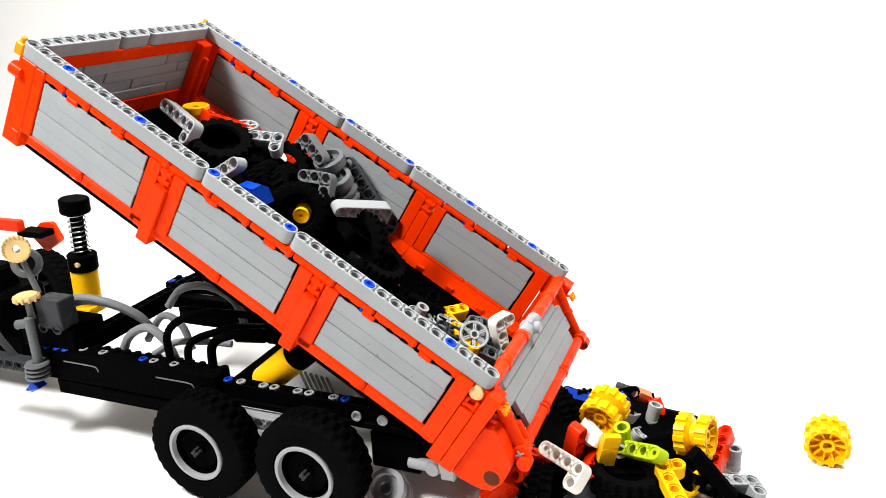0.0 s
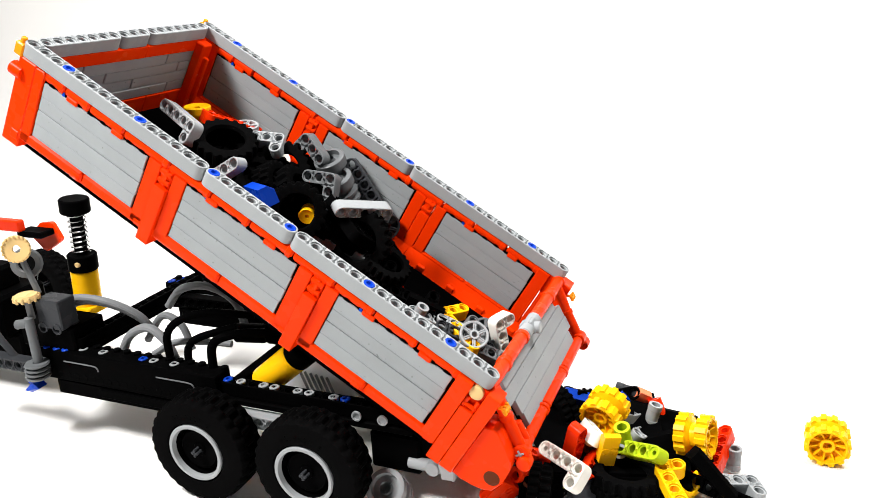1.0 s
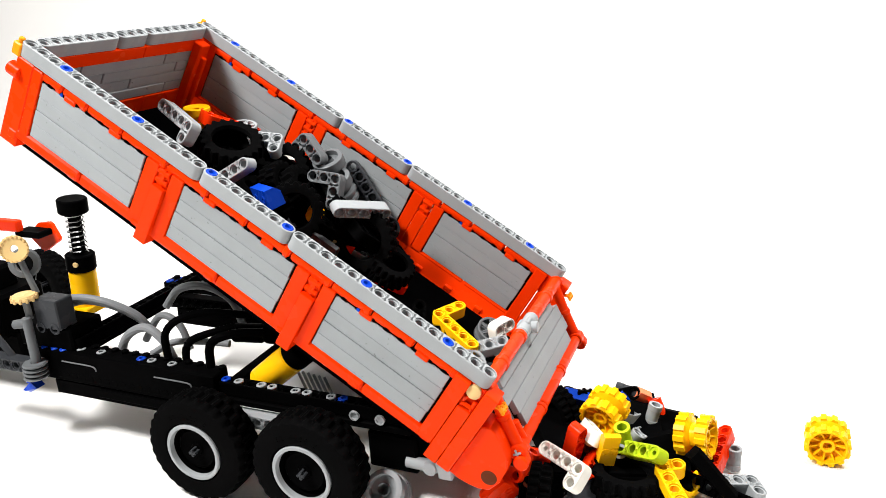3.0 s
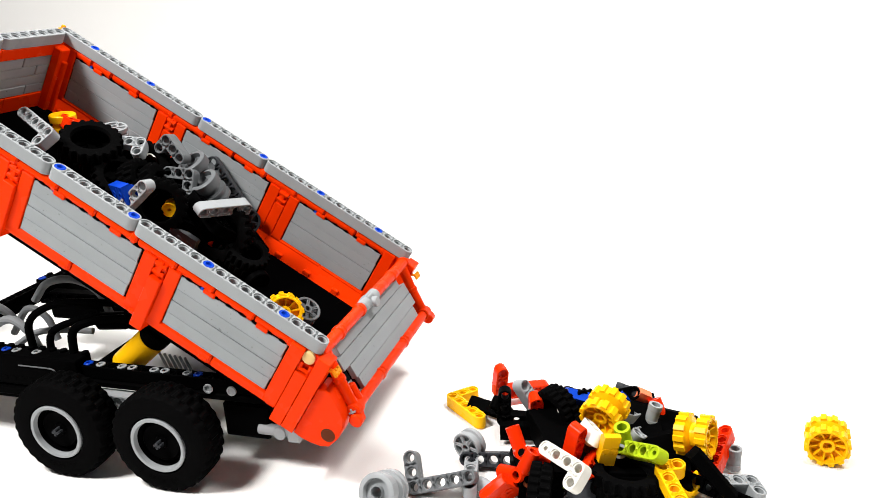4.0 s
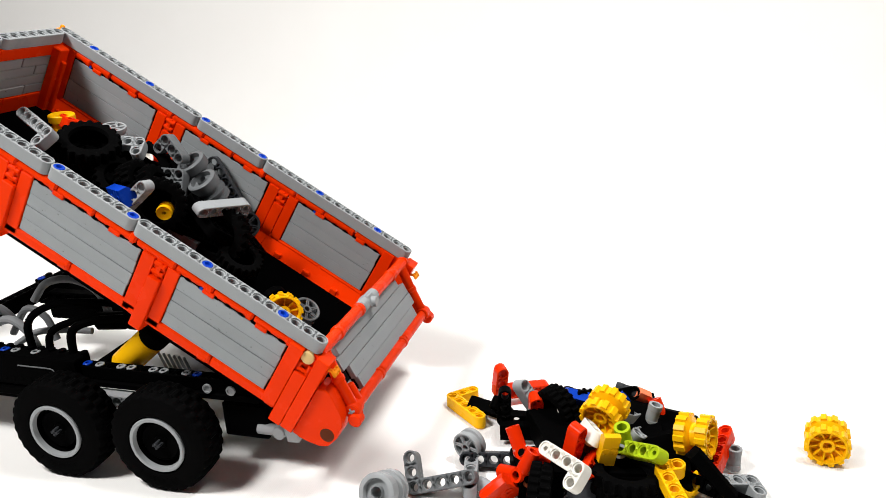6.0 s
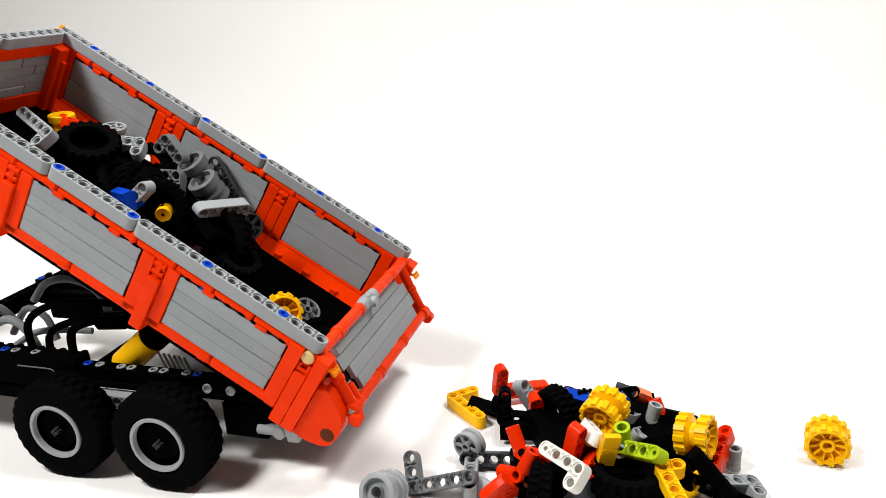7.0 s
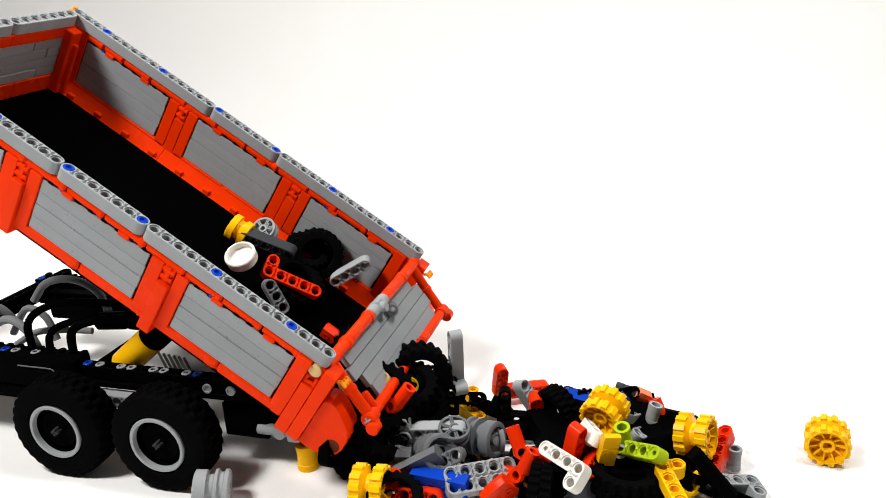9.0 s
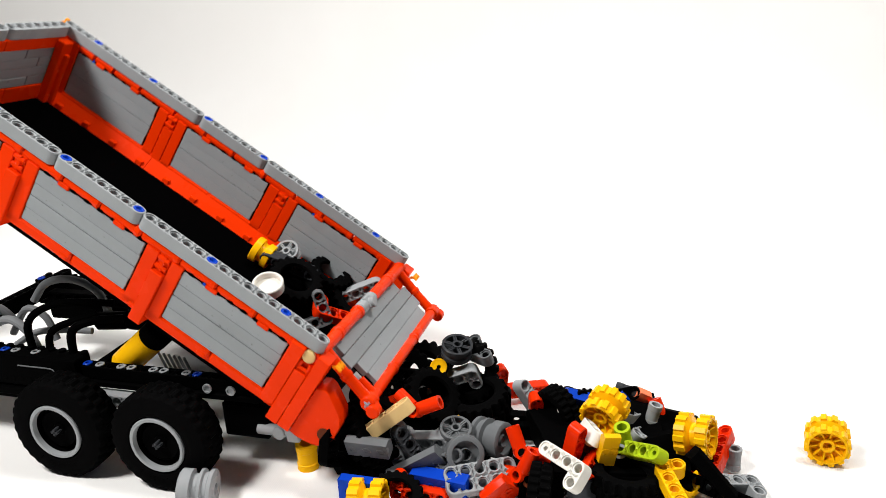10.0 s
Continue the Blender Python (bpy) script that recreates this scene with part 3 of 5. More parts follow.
    on_bed("corner_bush", bm, ORANGE, "orange connector bush")
    bm = bmesh.new()
    box(bm, -0.95, -0.25, y + out * 0.2 - 0.35, y + out * 0.2 + 0.35, -1.15, -0.25, 0.08)
    rod(bm, (-0.6, y + out * 0.2, -0.3), (-0.6, y + out * 0.2, 0.1), 0.2)
    on_bed("marker_lamp", bm, AMBER, "clear amber marker lamp")
    # rear post with knob and curved guard
    o0, o1 = y - 0.55 + min(0, out * 0.25), y + 0.55 + max(0, out * 0.25)
    for x0, x1, z0, z1 in ((34.45, 35.5, -6.3, -1.05), (35.54, 36.46, -7.4, -2.75), (36.5, 37.42, -7.35, -0.95)):
        bm = bmesh.new()
        box(bm, x0, x1, o0, o1, z0, z1, 0.05)
        on_bed("post_board", bm, ORANGE)
    bm = bmesh.new()
    box(bm, 35.5, 36.5, y - 0.4, y + 0.4, -2.8, -1.0, 0.05)
    for x in (35.65, 36.35):
        rod(bm, (x, y + out * 0.55, -2.75), (x, y + out * 0.55, -1.95), 0.14, 8)
    rod(bm, (35.6, y + out * 0.6, -2.5), (36.4, y + out * 0.6, -2.5), 0.14, 8)
    clip = on_bed("post_clip", bm, ORANGE, "orange clip with bars")
    bm = bmesh.new()
    spin(bm, [(0.46, 0), (0.46, 0.22), (0.4, 0.26), (0.0, 0.27)], 20, (35.9, y + out * 0.4, -1.48), (0, out, 0))
    on_bed("knob", bm, TAN, "round tan knob")
    bm = bmesh.new()
    y0, y1 = sorted((y + out * 0.55, y - out * 1.2))
    outline = [(37.45, -3.2), (37.9, -2.95), (38.3, -3.0), (39.0, -3.45), (39.75, -4.0), (40.2, -4.75), (40.3, -5.8), (40.05, -6.75), (39.5, -7.15), (38.8, -7.35), (38.1, -7.45), (37.45, -7.4)]
    c = Vector((38.9, -5.2))
    loops = []
    for yy, f in ((y0, 0.97), (y0 + 0.06, 1.0), (y1 - 0.06, 1.0), (y1, 0.97)):
        loops.append([bm.verts.new((c.x + (px - c.x) * f, yy, c.y + (pz - c.y) * f)) for px, pz in outline])
    for l0, l1 in zip(loops, loops[1:]):
        for k in range(len(outline)):
            j = (k + 1) % len(outline)
            bm.faces.new((l0[k], l0[j], l1[j], l1[k]))
    bm.faces.new(loops[0]), bm.faces.new(loops[-1])
    on_bed("curved_guard", bm, ORANGE, "orange curved guard panel")
    # no hole is cut: a flat brown disc paints the shade inside it
    bm = bmesh.new()
    yy = y + out * 0.56
    spin(bm, [(0.52, 0.0), (0.46, 0.012), (0.0, 0.012)], 18, (39.6, yy, -5.95), (0, out, 0))
    on_bed("pin_hole", bm, BROWN, "brown disc painted as the shaded pin hole in the guard")


side(0, -1)
side(18, 1)


def front_wall():
    bm = bmesh.new()
    box(bm, -0.5, 0.5, 0.52, 10.4, -2.05, -1.03, 0.05)
    box(bm, -0.5, 0.48, 10.45, 17.48, -2.05, -1.03, 0.05)
    on_bed("front_strip", bm, ORANGE, "orange strip below the rail")
    cuts = ((4.4, 13.2), (6.8, 14.9), (3.4, 9.9), (7.6, 14.2))
    for k, (a, b) in enumerate(cuts):
        z1 = -2.08 - 0.92 * k
        for y0, y1 in ((0.55, a - 0.06), (a + 0.06, b - 0.06), (b + 0.06, 17.45)):
            bm = bmesh.new()
            off = random.uniform(-0.04, 0.04)
            box(bm, -0.45 + off, 0.42 + off, y0, y1, z1 - 0.89, z1, 0.05)
            on_bed("brick", bm, PLANK)
    bm = bmesh.new()
    box(bm, -0.35, 0.25, 0.6, 17.4, -5.7, -2.1, 0.03)
    on_bed("front_backing", bm, BLACK, "black backing behind the bricks")
    bm = bmesh.new()
    for y0, y1 in ((0.55, 6.0), (6.05, 12.0), (12.05, 17.45)):
        box(bm, -0.5, 0.5, y0, y1, -7.3, -5.78, 0.06)
    on_bed("front_strip", bm, ORANGE, "orange strip along the bed floor")
    for y in (1.2, 16.8):
        bm = bmesh.new()
        box(bm, 0.45, 1.3, y - 0.6, y + 0.6, -7.3, -1.1, 0.1)
        box(bm, 1.25, 1.7, y - 0.2, y + 0.2, -7.2, -2.2, 0.08)
        on_bed("inner_corner", bm, ORANGE, "orange inner corner strip")


front_wall()

# ---- the tailgate: hung from its top bar, origin on that bar ----
HANG = Vector((36.3, 9.0, -1.15))   # in bed studs


def tailgate():
    bm = bmesh.new()
    rod(bm, (0, -1.5, 0), (0, 1.5, 0), 0.36, 16, 0.08)
    gate = part("tailgate", bm, ORANGE, truck, "open tailgate with grey planks in an orange frame")
    for a, b in ((-9.0, -5.38), (-5.4, -1.4), (1.4, 5.66), (5.64, 9.0)):
        bm = bmesh.new()
        rod(bm, (0, a, 0), (0, b, 0), 0.45, 16, 0.08)
        rod(bm, (0, b - 0.6, 0), (0, b - 0.15, 0), 0.53, 16, 0.06)
        part("top_bar", bm, ORANGE, gate, "orange section of the top bar")
    bm = bmesh.new()
    rod(bm, (0, -1.4, 0), (0, 1.4, 0), 0.5, 16, 0.08)
    rod(bm, (-0.35, 0, 0.1), (0.75, 0, -0.35), 0.42, 14)
    box(bm, -0.5, 0.5, -0.5, 0.5, -0.5, 0.45, 0.1)
    part("bar_joint", bm, GREY, gate, "light grey cross joint of the top bar")
    bm = bmesh.new()
    for a, b in ((-8.2, -2.8), (-2.7, 2.6), (2.7, 8.1)):
        rod(bm, (-0.38, a, -4.75), (-0.38, b, -4.75), 0.4, 14, 0.06)
        rod(bm, (-0.38, b - 0.5, -4.75), (-0.38, b - 0.15, -4.75), 0.48, 14, 0.05)
    part("bottom_bar", bm, ORANGE, gate, "orange bottom bar")
    for s in (-1, 1):
        bm = bmesh.new()
        rod(bm, (-0.1, s * 8.1, -0.3), (-0.3, s * 8.1, -2.4), 0.4, 14, 0.06)
        rod(bm, (-0.3, s * 8.1, -2.5), (-0.38, s * 8.1, -4.6), 0.4, 14, 0.06)
        rod(bm, (-0.28, s * 8.1, -2.2), (-0.3, s * 8.1, -2.6), 0.47, 14, 0.06)
        part("side_bar", bm, ORANGE, gate, "orange side bar")
        if s < 0:
            bm = bmesh.new()
            rod(bm, (-0.4, -7.2, -3.3), (-0.4, -7.2, -4.6), 0.38, 14, 0.06)
            part("brace_bar", bm, ORANGE, gate, "short orange brace beside the planks")
        bm = bmesh.new()
        rod(bm, (-0.38, s * 8.6, -4.75), (-0.38, s * 7.6, -4.75), 0.55, 18, 0.08)
        rod(bm, (-0.38, s * 8.9, -5.35), (-0.38, s * 8.1, -5.35), 0.48, 18, 0.08)
        box(bm, -0.83, 0.07, min(s * 8.5, s * 8.0), max(s * 8.5, s * 8.0), -5.3, -4.7, 0.05)
        part("foot_joint", bm, ORANGE, gate, "orange corner connector")
        bm = bmesh.new()
        box(bm, -0.65, -0.11, min(s * 8.5, s * 8.7), max(s * 8.5, s * 8.7), -4.81, -4.69, 0.02)
        box(bm, -0.44, -0.32, min(s * 8.5, s * 8.7), max(s * 8.5, s * 8.7), -5.02, -4.48, 0.02)
        part("axle_end", bm, GREY, gate, "grey cross axle end")
        bm = bmesh.new()
        rod(bm, (-0.1, s * 8.9, -1.3), (0.4, s * 8.9, -1.6), 0.13, 8)
        for q in (-0.35, 0, 0.35):
            rod(bm, (0.4, s * 8.9 + q, -1.85), (0.4, s * 8.9 + q, -1.35), 0.13, 8)
        box(bm, 0.28, 0.52, s * 8.9 - 0.42, s * 8.9 + 0.42, -1.72, -1.5, 0.05)
        part("latch", bm, AMBER, gate, "clear amber latch piece")
    for k, (y0, y1) in enumerate(((-6.4, 6.5), (-6.95, 7.5), (-6.0, 7.6), (-5.8, 6.9))):
        bm = bmesh.new()
        z1 = -0.4 - 1.02 * k
        box(bm, -0.82, -0.36, y0, y1, z1 - (0.97 if k != 2 else 1.0), z1, 0.025)
        part("plank", bm, PLANK, gate)
    bm = bmesh.new()
    for k in range(13):
        rod(bm, (-0.6, -6.0 + k * 1.0, -0.42), (-0.6, -6.0 + k * 1.0, -0.28), 0.3, 10, 0.04)
    box(bm, -0.9, -0.7, -6.0, 6.4, -4.3, -0.5, 0.03)
    part("plank_backing", bm, BLACK, gate, "black backing and stud row")
    return gate


gate = tailgate()

# ---- loose parts ----
def row(n):
    return [(k, 0) for k in range(n)]


def ell(a, b):
    return [(k, 0) for k in range(a)] + [(0, k) for k in range(1, b)]


def block(a, b):
    return [(i, j) for i in range(a) for j in range(b)]


def loose(name, bm, material, label, category):
    return tagged(new(name, mesh_of(name, bm, material)), label, category, "loose toy parts")


def beam(cells, material, label, cross=()):
    bm = bmesh.new()
    cx, cy = (sum(c[i] for c in cells) / len(cells) for i in (0, 1))
    cells_mesh(bm, cells, Matrix.Translation((-cx, -cy, 0)), cross)
    return loose("toy_liftarm", bm, material, label, "toy beam")


def bush(material, label, r, length):
    bm = bmesh.new()
    h = length / 2
    spin(bm, [(r * 0.62, -h), (r, -h), (r, -h * 0.5), (r * 0.93, -h * 0.45), (r * 0.93, h * 0.45), (r, h * 0.5), (r, h), (r * 0.62, h)], 18, closed=True)
    return loose("bush", bm, material, label, "toy connector")


def connector(material, label):
    bm = bmesh.new()
    spin(bm, [(0.3, -0.5), (0.5, -0.5), (0.5, 0.5), (0.3, 0.5)], 18, closed=True)
    spin(bm, [(0.28, 0.35), (0.5, 0.35), (0.5, 2.0), (0.28, 2.0)], 18, (0, 0, 0), (1, 0.1, 0), closed=True)
    spin(bm, [(0.28, 0.35), (0.5, 0.35), (0.5, 1.8), (0.28, 1.8)], 18, (0, 0, 0), (-0.6, 0.8, 0), closed=True)
    return loose("angle_connector", bm, material, label, "toy connector")


def slope_brick(material, label, x, y, z):
    """A brick of x by y by z studs with one cut edge and three stud dimples."""
    bm = bmesh.new()
    a, b, c = x / 2, y / 2, z / 2
    k = min(0.45, c * 0.6)
    pts = []
    for sx in (-1, 1):
        for yy, zz in ((-b, -c), (b, -c), (b, c - k), (b - min(k, b), c), (-b, c)):
            pts += [(sx * (a - 0.06), yy, zz), (sx * a, yy * 0.97, zz * 0.97)]
    hull(bm, pts)
    n = max(2, int(x))
    for i in range(n):
        q = -a + (i + 0.5) * x / n
        spin(bm, [(0.30, 0.0), (0.3, 0.05), (0.2, 0.06), (0.2, -0.02)], 12, (q, -b, 0), (0, -1, 0))
    return loose("toy_block", bm, material, label, "toy block")


def drum(material, label, size=0.78):
    bm = bmesh.new()
    spin(bm, [(0.35, -1.1), (0.6, -1.1), (0.62, -0.95), (1.25, -0.95), (1.35, -1.1), (1.45, -1.0), (1.45, -0.35), (1.15, -0.3), (1.1, 0), (1.15, 0.3), (1.4, 0.35),
              (1.4, 1.0), (1.3, 1.1), (1.1, 1.0), (0.6, 0.95), (0.35, 0.95)], 32, closed=True)
    bmesh.ops.scale(bm, vec=(size,) * 3, verts=bm.verts)
    return loose("pulley", bm, material, label, "toy pulley")


def white_ring():
    bm = bmesh.new()
    spin(bm, [(0.0, -0.45), (1.1, -0.45), (1.22, -0.36), (1.25, 0.36), (1.18, 0.45), (1.08, 0.45), (1.02, 0.38), (1.0, -0.05), (0.7, -0.15), (0.0, -0.15)], 36)
    return loose("round_cap", bm, WHITE, "white round cap with a hollow face", "toy part")


def pulley(material, label, size=0.85):
    """A flat wheel with six spokes, a hub and a groove."""
    bm = bmesh.new()
    spin(bm, [(1.25, -0.9), (1.42, -0.95), (1.5, -0.85), (1.5, -0.45), (1.3, -0.35), (1.3, -0.1), (1.5, 0.0), (1.5, 0.45), (1.42, 0.5), (1.25, 0.45)], 36, closed=True)
    spin(bm, [(0.3, -0.9), (0.5, -0.9), (0.5, 0.5), (0.3, 0.5)], 20, closed=True)
    spin(bm, [(0.0, -0.3), (1.3, -0.3), (1.3, -0.15), (0.0, -0.15)], 32)
    for k in range(6):
        a = k * math.tau / 6
        for off in (-0.1, 0.1):
            n = Vector((-math.sin(a), math.cos(a), 0)) * off
            d = Vector((math.cos(a), math.sin(a), 0))
            rod(bm, d * 0.45 + n + Vector((0, 0, 0.32)), d * 1.32 + n + Vector((0, 0, 0.36)), 0.09, 6, 0.02)
            rod(bm, d * 0.45 + n + Vector((0, 0, -0.75)), d * 1.32 + n + Vector((0, 0, -0.8)), 0.09, 6, 0.02)
    bmesh.ops.scale(bm, vec=(size,) * 3, verts=bm.verts)
    return loose("pulley", bm, material, label, "toy pulley")


def ribbed_wheel(material=GREY):
    bm = bmesh.new()
    prof = [(0.4, -1.2)]
    for z, r in ((-1.2, 1.2), (-1.1, 1.35), (-0.85, 1.35), (-0.75, 1.15), (-0.5, 1.15), (-0.4, 1.35), (-0.2, 1.35), (-0.1, 1.0), (0.3, 1.0), (0.35, 1.3), (1.1, 1.3), (1.2, 1.15)):
        prof.append((r, z))
    prof += [(0.95, 1.2), (0.9, 0.8), (0.45, 0.8), (0.4, 1.1)]
    spin(bm, prof, 32, closed=True)
    # the darker copy has the shade of the bed put into its colour
    return loose("ribbed_pulley", bm, material, "light grey ribbed wheel rim" if material is GREY else "grey ribbed wheel rim, coloured darker for the shade in the bed", "toy wheel")


def toothed_rim():
    bm = bmesh.new()
    for s in (-1, 1):
        spin(bm, [(0.95, s * 0.2), (1.4, s * 0.34), (1.5, s * 0.45), (1.5, s * 1.15), (1.43, s * 1.25), (1.3, s * 1.25), (1.22, s * 0.6), (0.62, s * 0.42), (0.55, s * 0.95), (0.34, s * 0.95), (0.32, 0)], 36)
        for k in range(12):
            a = k * math.tau / 12
            d = Vector((math.cos(a), math.sin(a), 0))
            t = Vector((-math.sin(a), math.cos(a), 0))
            hull(bm, [d * r + t * w + Vector((0, 0, s * z)) for r, w in ((1.42, -0.27), (1.42, 0.27), (1.66, 0.19), (1.66, -0.19)) for z in (0.4, 1.2)])
        for k in range(10):
            a = k * math.tau / 10
            d = Vector((math.cos(a), math.sin(a), 0))
            t = Vector((-math.sin(a), math.cos(a), 0))
            hull(bm, [d * r + t * w + Vector((0, 0, s * z)) for r, zt in ((0.5, 0.75), (1.3, 1.1)) for w in (-0.06, 0.06) for z in (0.4, zt)])
    spin(bm, [(0.95, -0.3), (0.95, 0.3)], 30)
    bmesh.ops.scale(bm, vec=(0.9,) * 3, verts=bm.verts)
    return loose("toothed_rim", bm, YELLOW, "yellow toothed wheel rim with two flanges", "toy wheel")


def tyre(r, w):
    """A loose rubber tyre of outer radius r and width w."""
    bm = bmesh.new()
    h, i, lo = w / 2, r * 0.58, r * 0.9
    prof = [(i, -h * 0.7), (i * 1.08, -h * 0.96), (r * 0.8, -h), (r * 0.97, -h * 0.92), (r, -h * 0.8), (r, -h * 0.1), (lo, -h * 0.04), (lo, h * 0.04), (r, h * 0.1), (r, h * 0.8), (r * 0.97, h * 0.92),
            (r * 0.8, h), (i * 1.08, h * 0.96), (i, h * 0.7), (i * 1.1, h * 0.5), (r * 0.82, h * 0.3), (r * 0.82, -h * 0.3), (i * 1.1, -h * 0.5)]
    lugged(bm, prof, {3: (lo * 0.98, 0), 4: (lo, 0), 5: (lo, 0), 8: (lo, 2), 9: (lo, 2), 10: (lo * 0.98, 2)}, 20)
    return loose("tyre", bm, RUBBER, "black ribbed rubber toy tyre", "toy tyre")


def set_down(ob, x, y, z, rx, ry, rz):
    """Rest a part on the heap: millimetres and degrees."""
    ob.matrix_basis = pose(x / 1000, y / 1000, z / 1000, rx, ry, rz)
    return ob


# ---- how the truck, its bed and the tailgate move ----
DRIVE_T = [2.9, 3.0, 3.1, 3.2, 3.3, 3.4, 3.5, 3.6, 3.7, 3.8, 3.9, 4.0, 4.1]
DRIVE_X = [95.7, 94.3, 89.5, 80.0, 66.5, 50.0, 34.0, 23.5, 15.7, 9.0, 3.6, 0.6, 0.0]
# time, extra tilt and roll in degrees, shift back and up in millimetres
SHAKE = ((7.0, 0, 0, 0, 0), (7.1, .23, .58, .26, .59), (7.2, 3.5, -1.1, -2, -.95), (7.3, -.1, .41, -.1, .19), (7.4, .87, .49, -.5, -.16), (7.5, .8, .4, -.3, .1),
         (7.6, .43, .48, -.1, .45), (7.7, .95, .16, -1.1, -.11), (7.8, .87, .18, -.97, .2), (7.9, 4.65, .98, 1.7, -.38))
SHAKE += ((8.0, -.58, .05, 1.19, .69), (8.1, 2.84, 2.27, 3.73, .84), (8.2, 2.6, 1.34, 3.18, .17), (8.3, .53, .62, 3.69, .87), (8.4, 2.61, 1.75, 2.49, .5),
          (8.5, 3.54, 1.47, 2.24, -.2), (8.6, .72, -.06, 2.76, .63), (8.7, 2.2, 3.08, 5.33, 1.8), (8.8, 3.94, 1.64, 2.81, .11), (8.9, .7, .42, 2.47, .93))
SHAKE += ((9.0, 2.54, 3.2, 6.22, 1.38), (9.1, 4.33, -2.12, -2.47, -1.19), (9.2, .55, 2.69, 5.57, 1.86), (9.3, 4.95, .48, 1.68, -.08), (9.4, 2.17, -.44, 1.77, -.19),
          (9.5, 4.27, 1.01, 2.01, .67), (9.6, 2.46, 1.78, 4.27, .34), (9.7, 9.82, -.7, -.9, -.67), (9.8, .95, 1.99, 4.44, .56), (9.9, 5.54, 3.42, 5.61, .49), (10.0, 2.23, -2, -3.3, -.18))
TILT = 31.97
GATE_T = [0, 7.4, 7.7, 8.0, 8.2, 8.5, 8.8, 9.0, 9.4, 9.7, 10.0]
GATE_A = [58.5, 58.5, 64, 67, 60, 56, 64, 69, 69, 77, 77]


def truck_at(t):
    x = float(np.interp(t, DRIVE_T, DRIVE_X))
    y = float(np.interp(x, [0, 15.7, 34.0, 66.5, 95.7], [0, -0.9, -4.2, -9.1, -13.0]))
    turn = float(np.interp(x, [0, 15.7, 34.0, 66.5, 95.7], [0, -1.33, -2.74, -4.49, -6.06]))
    return pose(x / 1000, y / 1000, 0, 0, 0, turn)


def bed_on_truck(t):
    tilt, roll, x, z = (float(np.interp(t, [r[0] for r in SHAKE], [r[k] for r in SHAKE])) for k in (1, 2, 3, 4))
    return pose(-0.01145 + x / 1000, 0.072, 0.05175 + z / 1000, roll, TILT + tilt, 0)


def gate_on_truck(t):
    return bed_on_truck(t) @ Matrix.Translation((HANG - PIVOT) * S) @ pose(0, 0, 0, 0, -float(np.interp(t, GATE_T, GATE_A)), 0)


STEPS = [0.0] + [round(2.9 + 0.1 * k, 1) for k in range(13)] + [round(7.0 + 0.1 * k, 1) for k in range(31)]
LOAD = []


def carry(ob, rows):
    """Note the way of a part: rows of time, space ("b": bed studs, "w": world millimetres), place and turn."""
    LOAD.append((ob, rows))


def place_of(r, t):
    m = pose(*r[2:5], *r[5:8])
    if r[1] == "b":
        m.translation = (Vector(r[2:5]) - PIVOT) * S
        return truck_at(t) @ bed_on_truck(t) @ m
    m.translation = Vector(r[2:5]) / 1000
    return m


def part_at(rows, t):
    if t <= rows[0][0]:
        return place_of(rows[0], t)
    for a, b in zip(rows, rows[1:]):
        if t <= b[0]:
            f = (t - a[0]) / (b[0] - a[0])
            return place_of(a, t).lerp(place_of(b, t), f) if f < 1 else place_of(b, t)
    return place_of(rows[-1], t)


def motions():
    walk(truck, [(t, truck_at(t)) for t in STEPS if t <= 4.1] + [(10.0, truck_at(10))])
    walk(bed, [(0, bed_on_truck(0))] + [(t, bed_on_truck(t)) for t in STEPS if t >= 7.0])
    walk(gate, [(0, gate_on_truck(0))] + [(t, gate_on_truck(t)) for t in STEPS if t >= 7.0])
    for w in wheels:
        at = w.location.copy()
        walk(w, [(t, Matrix.Translation(at) @ pose(0, 0, 0, 0, math.degrees((truck_at(t).translation.x - 0.0957) / 0.0312), 0)) for t in STEPS if t <= 4.1] +
             [(10.0, Matrix.Translation(at) @ pose(0, 0, 0, 0, math.degrees(-0.0957 / 0.0312), 0))])
    for ob, rows in LOAD:
        times = sorted({0.0, 10.0, *STEPS, *(r[0] for r in rows)})
        walk(ob, [(t, part_at(rows, t)) for t in times])



# the heap on the floor, at rest
set_down(toothed_rim(), 327, 87, 12.3, 90, 135, -9)
set_down(toothed_rim(), 254, 54, 27, 77, -45, 80)
set_down(toothed_rim(), 205, 55, 36, 72, 140, -32)
set_down(slope_brick(YELLOW, "yellow sloped brick lying on the heap", 1.1, 0.8, 2.6), 209, 25, 32, 14, 6, 20)
set_down(beam(row(4), LIME, "lime green holed beam on the heap", [(3, 0)]), 226, 29, 29, 49, -20, -42)
set_down(bush(LIME, "lime green connector bush", 0.55, 1.6), 216, 40, 31, 5, -17, 45)
set_down(beam([(0, 0), (1, 0), (2, 0), (3, 0), (3, -1)], WHITE, "white bent holed beam lying on the heap", [(0, 0)]), 189, 8, 30, 45, -1, -39)
set_down(beam(row(3), RED, "short red holed beam standing in the heap"), 191, 28, 31, 1, -103, 145)
set_down(beam(row(3), RED, "short red holed beam leaning in the heap"), 201, 25, 21, 49, -2, 76)
set_down(beam(ell(5, 3), RED, "red angled holed beam lying at the edge of the heap"), 263, 57, 11, -15, -13, 73)
set_down(beam(ell(4, 2), YELLOW, "yellow angled holed beam at the edge of the heap"), 242, 14, 22, 3, 8, -68)
set_down(beam(row(3), YELLOW, "short yellow holed beam"), 253, 32, 10, 21, 2, 60)
